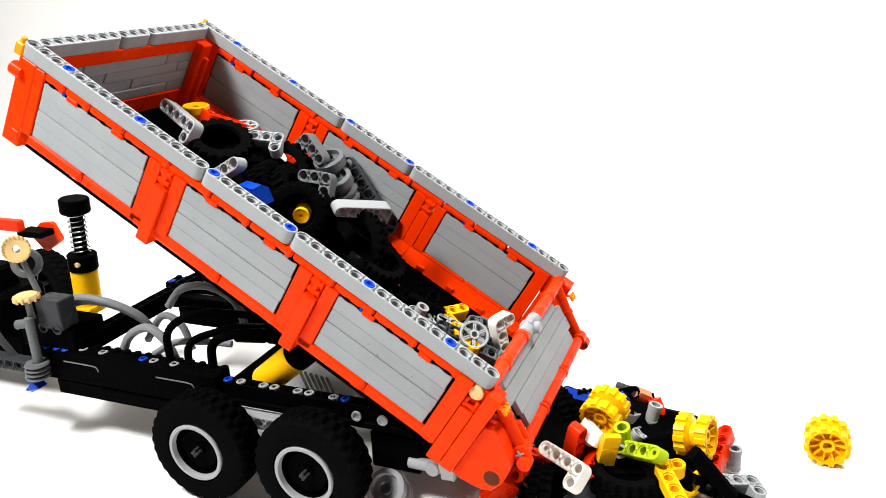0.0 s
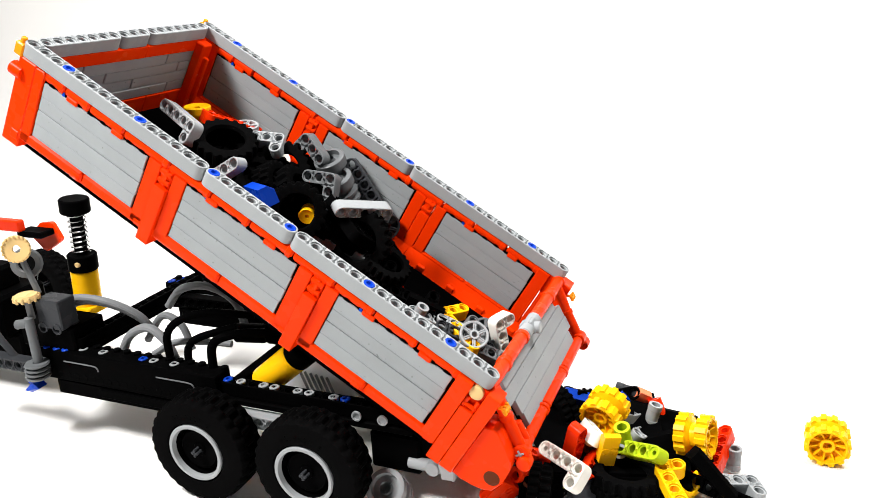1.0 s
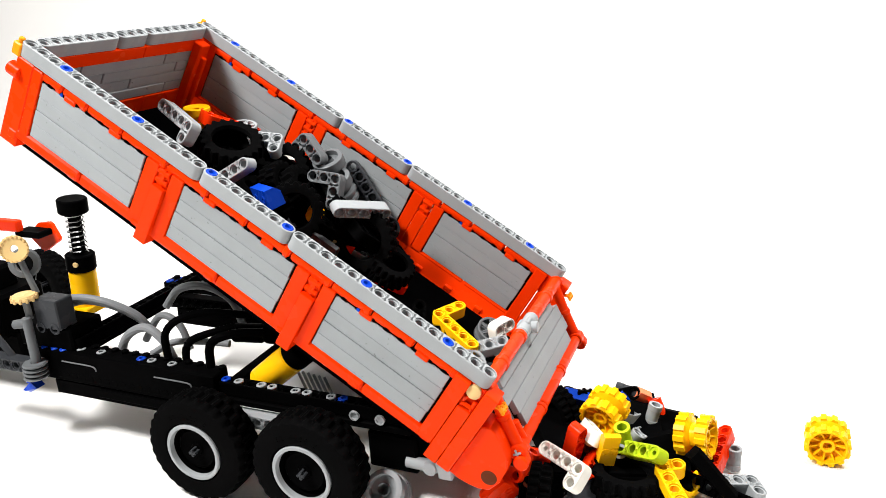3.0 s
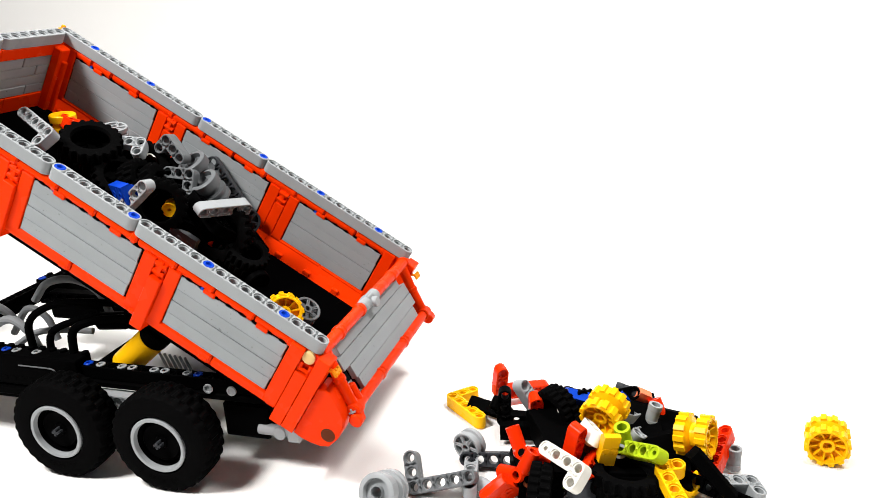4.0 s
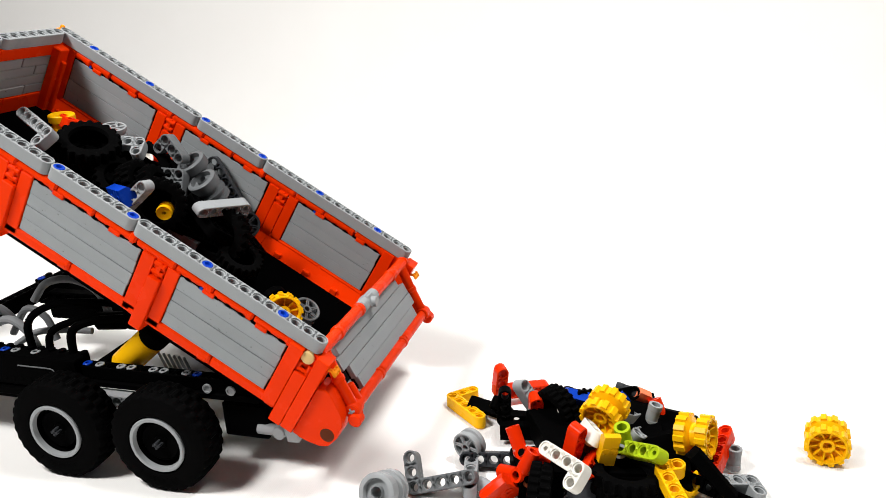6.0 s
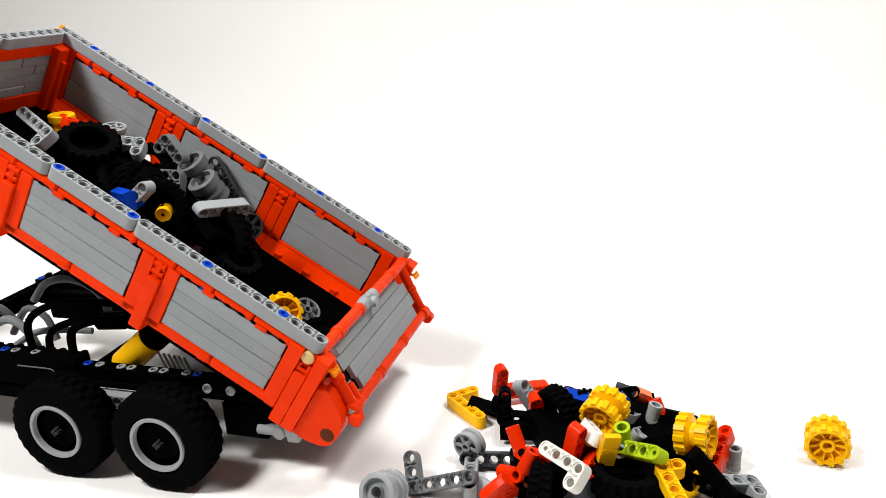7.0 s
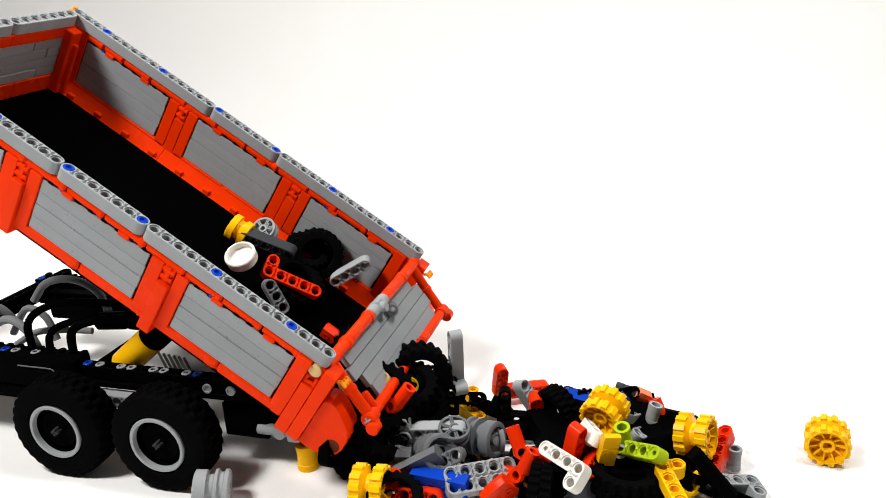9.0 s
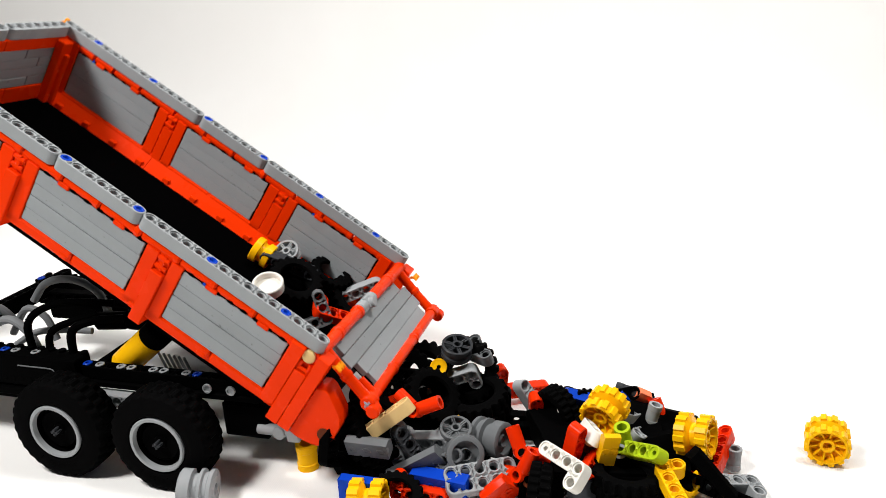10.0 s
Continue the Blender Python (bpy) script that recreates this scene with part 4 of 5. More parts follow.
set_down(beam(ell(4, 2), GREY, "grey angled holed beam lying on the cloth"), 275, 41, 6, -7, -9, -156)
set_down(bush(GREY, "grey tube bush standing on the cloth", 0.5, 1.6), 276, 65, 8, 0, 0, 0)
set_down(tyre(2.35, 1.7), 218, 21, 16, -6, 4, 0)
set_down(tyre(1.75, 1.5), 176, 71, 25, -80, -36, -43)
set_down(tyre(1.75, 1.5), 176, 4, 16, 96, -45, 88)
set_down(connector(RED, "red angle connector on the heap"), 163, 22, 25, 60, 20, 10)
set_down(connector(RED, "red angle connector on the heap"), 164, 14, 16, 40, -60, 10)
set_down(slope_brick(RED, "red sloped panel at the foot of the heap", 2, 0.9, 2.6), 154, 7, 10, 30, -40, 20)
set_down(beam(ell(5, 3), RED, "red angled holed beam standing behind the heap"), 143, 114, 13, 96, 5, 31)
set_down(slope_brick(BLUE, "blue sloped brick in the heap", 2.2, 1.4, 1.4), 188, 80, 27, 20, 20, 20)
set_down(slope_brick(BLUE, "blue sloped brick in the heap", 1, 1, 2.4), 215, 77, 29, 20, -40, 20)
set_down(slope_brick(SALMON, "salmon coloured sloped brick", 1, 1, 3), 220, 85, 26, 20, 30, 20)
set_down(connector(RED, "red angle connector on the heap"), 237, 75, 20, 60, 20, 10)
set_down(beam(row(4), GREY, "grey beam lying on the heap"), 223, 76, 23, 9, 16, 64)
set_down(bush(DARK, "short dark grey tube bush", 0.5, 2), 217, 86, 32, 98, -44, 72)
set_down(bush(GREY, "short grey tube bush in the heap", 0.5, 1.6), 231, 70, 28, 7, 13, 45)
set_down(bush(BROWN, "short brown connector bush", 0.55, 1.6), 201, 38, 24, 70, 0, -20)
set_down(bush(TAN, "short tan connector bush", 0.5, 1.4), 198, 39, 29, 80, 0, 15)
set_down(bush(GREY, "short grey tube bush in the heap", 0.5, 1.4), 214, 37, 23, 60, 0, 10)
set_down(beam(row(3), GREY, "grey half beam in the heap"), 224, 58, 20, 31, 23, 71)
set_down(beam(row(3), WHITE, "white short beam in the heap", [(0, 0)]), 199, 36, 33, -37, -11, -68)
set_down(slope_brick(BLACK, "black panel in the heap", 6, 4, 1), 233, 67, 18, 35, 15, 10)
set_down(slope_brick(BLACK, "black panel in the heap", 5, 3, 1), 242, 55, 14, 50, -10, 20)
set_down(slope_brick(BLACK, "black block in the heap", 6, 5, 2), 210, 75, 18, 10, 0, 10)
set_down(slope_brick(BLACK, "black block in the heap", 7, 5, 2), 191, 68, 14, 10, 0, 30)
set_down(slope_brick(BLACK, "black block in the heap", 7, 5, 2), 200, 41, 10, 0, 0, 10)
set_down(slope_brick(BLACK, "black block in the heap", 6, 4, 2), 181, 33, 9, 0, 0, 20)
set_down(slope_brick(BLACK, "black block in the heap", 6, 4, 2), 228, 39, 8, 0, 0, 0)
set_down(slope_brick(BLACK, "black rounded arm at the edge of the heap", 4, 1, 1), 262, 29, 20, 60, 50, 0)
set_down(beam(row(6), BLACK, "black holed arm lying under the heap"), 264, 33, 8, 60, 25, 10)
set_down(slope_brick(DARK, "dark grey plate at the foot of the heap", 3, 2, 1), 200, 15, 12, 40, 20, 10)
set_down(bush(BROWN, "short brown connector bush", 0.55, 1.6), 171, 16, 14, 70, 0, -20)
set_down(beam(row(3), LIME, "short lime green beam under the tyre"), 187, 23, 10, 60, 0, -20)
set_down(beam(row(5), BLACK, "black holed arm behind the heap"), 205, 83, 28, 60, -20, 0)
set_down(tyre(1.75, 1.5), 192, 88, 15, 20, 10, 0)
set_down(bush(BLACK, "short black connector bush", 0.55, 2), 185, 83, 28, 60, 60, 20)

# parts that drop from the bed as the truck pulls away
carry(beam(ell(5, 3), YELLOW, "yellow angled holed beam"), [
    (0, "b", 31.9, 12.2, -6.6, 8, -6, -30),
    (2.9, "b", 31.9, 12.2, -6.6, 8, -6, -30),
    (3.2, "b", 32, 10.9, -5.8, 40, -20, -30),
    (3.4, "w", 123, 56, 40, 60, -40, -60),
    (3.5, "w", 116, 84, 18, 70, 30, -70),
    (3.6, "w", 113, 98, 4, -2, -1, -43)])
carry(beam(ell(3, 2), WHITE, "white bent holed beam in the bed"), [
    (0, "b", 34.8, 13.5, -5.4, 40, 50, 10),
    (2.9, "b", 34.8, 13.5, -5.4, 40, 50, 10),
    (3.1, "b", 35.6, 12.6, -5.5, 40, 50, 10),
    (3.3, "w", 180, 40, 30, 60, 20, 20),
    (3.5, "w", 184, 76, 20, 60, 20, 20)])
carry(pulley(GREY, "grey spoked pulley wheel on the cloth", 0.75), [
    (0, "b", 33.4, 11.2, -5.8, 30, 0, 0),
    (2.9, "b", 33.4, 11.2, -5.8, 30, 0, 0),
    (3.2, "w", 134, 25, 34, 60, 20, 0),
    (3.4, "w", 137, 36, 24, 80, 0, 40),
    (3.5, "w", 137, 39, 14, 90, 0, 0),
    (3.6, "w", 132, 43, 12, 90, 60, -20),
    (3.8, "w", 128, 43, 11, 90, 120, -22),
    (8.1, "w", 128, 43, 11, 90, 120, -22),
    (8.3, "w", 142, 42, 18, 86, 0, -60)])
carry(beam(ell(5, 3), MID, "grey angled holed beam"), [
    (0, "b", 34.5, 11.7, -6.4, 20, 0, 20),
    (2.9, "b", 34.5, 11.7, -6.4, 20, 0, 20),
    (3.2, "w", 142, 16, 30, 60, -30, 10),
    (3.3, "w", 155, 4, 24, 60, -25, 10),
    (3.5, "w", 122, 15, 10, 54, -18, 6),
    (3.6, "w", 116, 12, 9, 52, -16, 6),
    (8.1, "w", 116, 12, 9, 52, -16, 6),
    (8.4, "w", 110, 13, 16, 60, -30, 10)])
carry(beam(row(5), DARK, "dark grey holed beam on the cloth"), [
    (0, "b", 32.9, 11.3, -6.6, 20, 0, 20),
    (2.9, "b", 32.9, 11.3, -6.6, 20, 0, 20),
    (3.2, "w", 144, 37, 24, 60, -30, 10),
    (3.5, "w", 144, 47, 10, 60, 0, 10),
    (3.6, "w", 144, 40, 6, 66, -3, 4)])
carry(beam(ell(4, 3), BLACK, "black angled holed beam"), [
    (0, "b", 26.4, 11.6, -6.6, 20, 0, 20),
    (2.9, "b", 26.4, 11.6, -6.6, 20, 0, 20),
    (3.2, "w", 147, 69, 24, 60, -30, 10),
    (3.4, "w", 137, 84, 16, 60, 0, 10),
    (3.6, "w", 133, 89, 10, 50, 0, 160)])
carry(beam(ell(3, 3), BLACK, "black angled holed beam standing in the heap"), [
    (0, "b", 30.1, 11.6, -6.6, 20, 0, 20),
    (2.9, "b", 30.1, 11.6, -6.6, 20, 0, 20),
    (3.2, "w", 150, 56, 24, 60, -30, 10),
    (3.6, "w", 148, 74, 18, 86, 4, 10)])
carry(slope_brick(BLACK, "black brick in the heap", 3, 1, 1.4), [
    (0, "b", 29, 11.7, -6.6, 0, 0, 20),
    (2.9, "b", 29, 11.7, -6.6, 0, 0, 20),
    (3.2, "w", 152, 44, 24, 20, -30, 10),
    (3.5, "w", 154, 68, 10, 10, 0, 10)])
carry(beam(row(3), RED, "short red holed beam standing in the heap"), [
    (0, "b", 25.1, 11.6, -7, 0, 0, 20),
    (3, "b", 25.7, 12.4, -7, 0, 0, 20),
    (3.2, "w", 169, 60, 24, 20, -30, 10),
    (3.5, "w", 163, 73, 22, 9, -107, 100)])
carry(beam(row(3), GREY, "short grey holed beam in the heap"), [
    (0, "b", 31.7, 11.7, -6.6, 0, 0, 20),
    (2.9, "b", 31.7, 11.7, -6.6, 0, 0, 20),
    (3.2, "w", 186, 61, 44, 70, -80, 10),
    (3.5, "w", 157, 80, 26, 40, 60, 10)])
carry(beam(row(4), GREY, "short grey holed beam on the cloth"), [
    (0, "b", 30.1, 10.8, -6.8, 0, 0, 20),
    (2.9, "b", 30.1, 10.8, -6.8, 0, 0, 20),
    (3.2, "w", 146, 26, 24, 20, -30, 10),
    (3.5, "w", 134, 23, 4, 0, 0, -79)])
carry(bush(GREY, "grey double bush on the cloth", 0.5, 2), [
    (0, "b", 29.1, 10.5, -6.8, 0, 0, 20),
    (2.9, "b", 29.1, 10.5, -6.8, 0, 0, 20),
    (3.2, "w", 146, 26, 24, 20, -30, 10),
    (3.5, "w", 147, 13, 6, 40, 80, 8)])

# the load that slides down the bed and pours out
carry(ribbed_wheel(), [
    (0, "w", 97, -8, 11, 40, 0, 0),
    (2.9, "w", 97, -8, 11, 40, 0, 0),
    (3.3, "w", 94, -9, 12, 60, 20, -20),
    (8.3, "w", 94, -9, 12, 60, 20, -20),
    (8.5, "w", 49, -18, 12, 80, 0, -30),
    (8.8, "w", 9, -26, 12, 80, 0, -60),
    (9.2, "w", -7, -28, 12, 84, 0, -75)])
carry(drum(YELLOW, "yellow pulley with two flanges"), [
    (0, "b", 4.5, 13.4, -5.3, -18, -22, 50),
    (3, "b", 4.8, 13.4, -5.3, -18, -22, 50),
    (3.6, "b", 5.6, 13.1, -5.3, -18, -22, 50),
    (7, "b", 5.6, 13.1, -5.3, -18, -22, 50),
    (7.2, "b", 7.9, 10.5, -5, 70, 0, 55),
    (7.3, "b", 7.8, 12.3, -5.2, 80, 0, 80),
    (7.5, "b", 7.8, 13.3, -5.6, 88, 0, 95),
    (8, "b", 11.3, 13.6, -5.8, 90, 0, 95),
    (8.5, "b", 18.2, 15.5, -5.8, 90, 0, 95),
    (9, "b", 22.8, 13.4, -5.8, 90, 0, 95),
    (9.4, "b", 24.4, 14, -5.8, 90, 0, 95),
    (10, "b", 26, 14.3, -5.8, 90, 0, 95)])
carry(pulley(GREY, "grey spoked pulley wheel in the bed", 0.72), [
    (0, "b", 8.1, 15, -4.6, 13, -18, -12),
    (3, "b", 8.1, 15.1, -4.6, 13, -18, -12),
    (3.6, "b", 8.6, 15.7, -4.6, 13, -18, -12),
    (7, "b", 8.6, 15.7, -4.6, 13, -18, -12),
    (7.3, "b", 8.8, 14.5, -4.8, 40, 0, -40),
    (7.5, "b", 9.8, 15, -5, 40, 0, -40),
    (8, "b", 12.7, 15.4, -5.2, 50, 0, -30),
    (8.5, "b", 20, 16.4, -5.2, 50, 0, -30),
    (9, "b", 24.3, 14.6, -5.2, 50, 0, -30),
    (9.4, "b", 26.1, 15.3, -5.2, 50, 0, -30),
    (10, "b", 27.5, 15.7, -5.2, 50, 0, -30)])
carry(beam(ell(5, 2), RED, "red angled holed beam in the bed"), [
    (0, "b", 7.1, 14, -4.6, -15, 7, 56),
    (3, "b", 7.2, 14, -4.6, -15, 7, 56),
    (3.6, "b", 7.5, 13.8, -4.7, -15, 7, 60),
    (7, "b", 7.5, 13.8, -4.7, -15, 7, 60),
    (7.2, "b", 10.3, 11.2, -4, 24, -26, -8),
    (7.5, "b", 15.8, 13.4, -3, 80, -4, 0),
    (8, "b", 17.5, 13, -3.6, 60, 4, 0),
    (8.5, "b", 23.1, 13.1, -4.4, 20, 10, -45),
    (9, "b", 29, 10.6, -5, 30, 0, 20),
    (9.3, "b", 32.6, 11.7, -5, 60, 0, 25),
    (9.6, "b", 33.8, 10.6, -5.2, 60, 0, 30),
    (10, "b", 34.6, 12.3, -5.4, 20, 0, 35)])
carry(white_ring(), [
    (0, "b", 11.1, 15.5, -6, 20, 0, 0),
    (3, "b", 11.5, 16.5, -6, 20, 0, 0),
    (7, "b", 11.5, 15.6, -6, 20, 0, 0),
    (7.5, "b", 14.3, 12.5, -4, 40, -20, 0),
    (8, "b", 16, 12.3, -4.2, 60, -20, -20),
    (8.5, "b", 20.9, 11.3, -4.6, 50, -30, 0),
    (9, "b", 25.2, 9.2, -4.8, 30, -30, 0),
    (9.4, "b", 26.9, 9.4, -5, 20, -30, 0),
    (10, "b", 29, 9.2, -5, 24, -24, 0)])
carry(beam(row(5), DARK, "dark grey holed beam in the bed"), [
    (0, "b", 18.7, 16.6, -3.4, 70, 26, 0),
    (3, "b", 19.3, 16.7, -3.4, 70, 26, 0),
    (7, "b", 19.5, 16.7, -3.4, 70, 32, 0),
    (7.5, "b", 20.5, 15.1, -4, 60, 20, 0),
    (8, "b", 27.5, 13.5, -4.4, 60, -20, 0),
    (8.5, "b", 24.9, 11.4, -5, 60, 0, 0),
    (9, "b", 25.4, 13.4, -5.2, 104, -10, 10),
    (9.4, "b", 26.8, 13.1, -5.2, 104, -10, 10),
    (10, "b", 28.5, 14.2, -5.2, 104, -10, 10)])
carry(tyre(2.3, 2.0), [
    (0, "b", 12.9, 14.1, -5.2, 60, 20, 0),
    (7, "b", 13.5, 14.2, -5.2, 60, 20, 0),
    (7.5, "b", 15.4, 11.8, -5.2, 50, 20, 0),
    (8, "b", 16.9, 11.9, -5.2, 50, 20, 0),
    (8.5, "b", 24.1, 12.1, -5.4, 40, 0, 0),
    (9, "b", 28.9, 16.2, -5.2, 60, 0, 20),
    (9.4, "b", 29.7, 16.3, -5.4, 60, 0, 20),
    (10, "b", 30, 12.7, -5.6, 20, 0, 0)])
carry(tyre(2.0, 1.7), [
    (0, "b", 12.4, 11.1, -5.8, 20, 20, 0),
    (7, "b", 13.1, 11.2, -5.8, 20, 20, 0),
    (8, "b", 15.4, 9.7, -6, 20, 20, 0),
    (8.5, "b", 25.5, 14, -5.8, 20, 0, 0),
    (9, "b", 28.1, 15.8, -5.6, 10, 0, 20),
    (9.5, "b", 30.3, 16.1, -5.6, 10, 0, 20),
    (10, "b", 31.6, 16.7, -5.4, 6, 0, 0)])
carry(beam(row(4), GREY, "grey holed beam in the bed"), [
    (0, "b", 11.6, 7.7, -4.6, 70, -60, 0),
    (2.9, "b", 11.6, 7.7, -4.6, 70, -60, 0),
    (3.2, "b", 12.9, 10.4, -4.6, 70, -60, 0),
    (3.7, "b", 17, 7, -3.5, 80, -70, 0),
    (7, "b", 17.2, 6.9, -3.5, 80, -70, 0),
    (7.5, "b", 21.8, 9.8, -5.6, 60, -60, 0),
    (8, "b", 30.2, 8.5, -4.4, 40, -10, 0),
    (8.5, "b", 26.8, 16.7, -4, 70, 70, 0),
    (9, "b", 32.2, 15.9, -4.4, 80, -60, 30),
    (9.5, "b", 34, 16.7, -4.6, 80, -50, 30),
    (10, "b", 34.6, 16.7, -4.6, 80, -50, 30)])
carry(beam([(0, 0), (-1, 0), (-2, 0), (0, -1), (0, -2)], MID, "grey angled holed beam in the bed"), [
    (0, "b", 17, 12.6, -3.6, 70, -27, 0),
    (3, "b", 17.5, 13.6, -3.6, 70, -27, 0),
    (7, "b", 16.5, 13.2, -4.4, 70, -30, 0),
    (7.5, "b", 24.6, 9, -5.8, 20, -10, 0),
    (8, "b", 29.3, 8.6, -4.8, 40, -16, 0),
    (8.5, "b", 20.2, 9.4, -5.4, 40, -20, 0),
    (9, "b", 29.4, 8, -6, 40, 30, 0),
    (9.5, "b", 32, 10.8, -5.8, 60, 30, 0),
    (10, "b", 33.2, 11.2, -5.8, 60, 40, 0)])
carry(tyre(2.6, 2.0), [
    (0, "b", 10.9, 12.7, -6.2, 0, 8, 0),
    (7, "b", 16.8, 15.9, -6, 0, 8, 0),
    (8, "b", 19.2, 14.1, -6.2, 0, 8, 0),
    (8.5, "b", 27.5, 14, -6.2, 0, 8, 0),
    (9, "b", 29.3, 12.2, -6.3, 0, 8, 0),
    (10, "b", 34.6, 16.7, -6.2, 10, 8, 0)])
carry(beam(ell(5, 2), GREY, "grey angled holed beam in the bed"), [
    (0, "b", 5.8, 9.6, -4.2, -72, 10, 157),
    (3, "b", 5.8, 9.6, -4.2, -72, 10, 157),
    (3.6, "b", 6.3, 9.1, -4.4, -49, 10, 157),
    (7, "b", 6.3, 9.1, -4.4, -49, 10, 157),
    (7.3, "b", 9.6, 8.3, -4, 70, 70, 10),
    (7.5, "b", 10.6, 9.2, -4.4, 70, 70, 10),
    (8, "b", 14.3, 10.4, -5, 60, 40, 10),
    (8.5, "b", 27.6, 10.2, -5.4, 40, 10, 0),
    (8.8, "b", 37.8, 9.9, -6.4, 60, 0, 0),
    (9, "w", 108, 30, 28, 100, -8, 0),
    (9.3, "w", 106, 26, 24, 100, -8, 0)])
carry(tyre(2.5, 2.2), [
    (0, "b", 9, 10.6, -4.8, 16, -6, 0),
    (3, "b", 9.5, 11.6, -4.8, 16, -6, 0),
    (7, "b", 9.6, 11.4, -4.8, 16, -6, 0),
    (7.3, "b", 11.6, 12.7, -4.6, 60, 10, 0),
    (7.5, "b", 13.9, 11.2, -5, 20, -6, 0),
    (8, "b", 16.2, 10.8, -5, 20, -6, 0),
    (8.3, "b", 26.6, 11.3, -5.6, 20, 0, 0),
    (8.5, "w", 80, 48, 40, 60, 40, 0),
    (8.7, "w", 88, 50, 34, 20, 0, 0),
    (9, "w", 90, 50, 38, 20, 0, 0),
    (9.3, "w", 117, 68, 28, 14, -6, 0),
    (9.4, "w", 121, 73, 26, 14, -6, 0),
    (10, "w", 128, 67, 26, 10, -6, 0)])
carry(tyre(2.5, 2.2), [
    (0, "b", 21.8, 11.7, -5.2, 70, 0, 0),
    (3, "b", 22.4, 12.7, -5.2, 70, 0, 0),
    (7, "b", 23, 11.5, -5.2, 70, 0, 0),
    (7.5, "b", 25.1, 11.6, -5.4, 70, 0, 0),
    (8, "b", 28, 13.5, -5.6, 70, 0, 0),
    (8.5, "b", 29.5, 16.5, -5.8, 70, 0, 0),
    (8.8, "w", 80, 50, 50, 60, 60, 0),
    (9, "w", 92, 66, 42, 60, 80, 0),
    (9.4, "w", 107, 84, 40, 70, 60, 0),
    (10, "w", 118, 84, 38, 70, 50, 0)])
carry(tyre(2.2, 1.8), [
    (0, "b", 17.5, 8.9, -4.4, 62, 0, 25),
    (3, "b", 17.5, 8.9, -4.4, 62, 0, 25),
    (3.6, "b", 17.9, 9.4, -4.4, 70, 0, 25),
    (7, "b", 17.9, 9.4, -4.4, 70, 0, 25),
    (7.5, "b", 21.2, 10.2, -4.6, 70, 0, 25),
    (8, "b", 24.3, 11, -5, 70, 0, 25),
    (8.2, "b", 32.7, 10.5, -6, 70, 0, 25),
    (8.4, "w", 98, 33, 34, 40, 20, 40),
    (8.7, "w", 95, 48, 30, 40, 20, 40),
    (10, "w", 104, 50, 36, 40, 20, 40)])
carry(drum(YELLOW, "small yellow two-flange pulley", 0.45), [
    (0, "b", 17.9, 9.1, -4.4, 90, 0, 20),
    (3, "b", 18.6, 10.2, -4.4, 90, 0, 20),
    (7, "b", 18.7, 9.2, -4.6, 90, 0, 20),
    (7.5, "b", 21.3, 10.6, -4.9, 90, 0, 20),
    (8, "b", 24.4, 11.1, -5.2, 90, 0, 20),
    (8.3, "b", 31.5, 12.7, -5.8, 90, 0, 20),
    (8.6, "b", 33.1, 14.5, -5.8, 60, 0, 20),
    (8.9, "w", 85, 42, 40, 60, 0, 20),
    (9.2, "w", 104, 70, 46, 60, 0, 20)])
carry(tyre(1.9, 1.6), [
    (0, "b", 24.5, 12, -6, 6, 4, 0),
    (3, "b", 25.1, 12.9, -6, 6, 4, 0),
    (7, "b", 25.3, 11, -6, 6, 4, 0),
    (7.5, "b", 28.4, 11.2, -6, 6, 4, 0),
    (7.9, "b", 32.6, 11.1, -6.2, 6, 4, 0),
    (8.2, "w", 79, 11, 36, 70, 0, 0),
    (8.5, "w", 102, -14, 11, 20, 0, 30),
    (10, "w", 102, -14, 11, 20, 0, 30)])
carry(toothed_rim(), [
    (0, "b", 32.2, 6.3, -6.4, 90, 0, 0),
    (3, "b", 33, 7, -6.4, 90, 0, 0),
    (3.6, "b", 31, 8.6, -5.9, 60, 0, 20),
    (7, "b", 31, 8.6, -5.9, 60, 0, 20),
    (7.5, "b", 31.7, 8.6, -5.9, 60, 0, 20),
    (7.9, "b", 33.5, 8.1, -6.4, 60, 0, 20),
    (8.1, "w", 77, -13, 50, 60, 40, 0),
    (8.3, "w", 92, -1, 20, 90, 0, 84),
    (8.5, "w", 88, -4, 17, 90, 0, 96),
    (9, "w", 88, -12, 16, 88, 0, 92),
    (9.4, "w", 90, -22, 14, 88, 0, 96)])
carry(pulley(MID, "grey ring gear part in the bed", 0.75), [
    (0, "b", 33.5, 13.4, -6.4, 20, 0, 0),
    (3, "b", 34.3, 14.3, -6.4, 20, 0, 0),
    (3.6, "b", 32.1, 10.8, -6.2, 12, 10, 0),
    (7, "b", 32.2, 10.8, -6.2, 12, 10, 0),
    (7.9, "b", 33.1, 11.8, -6.6, 12, 10, 0),
    (8.2, "w", 83, 10, 44, 60, 40, 0),
    (8.5, "w", 105, 29, 24, 10, 6, 0),
    (8.9, "w", 124, 28, 30, 14, 8, 0),
    (10, "w", 125, 28, 30, 14, 8, 0)])
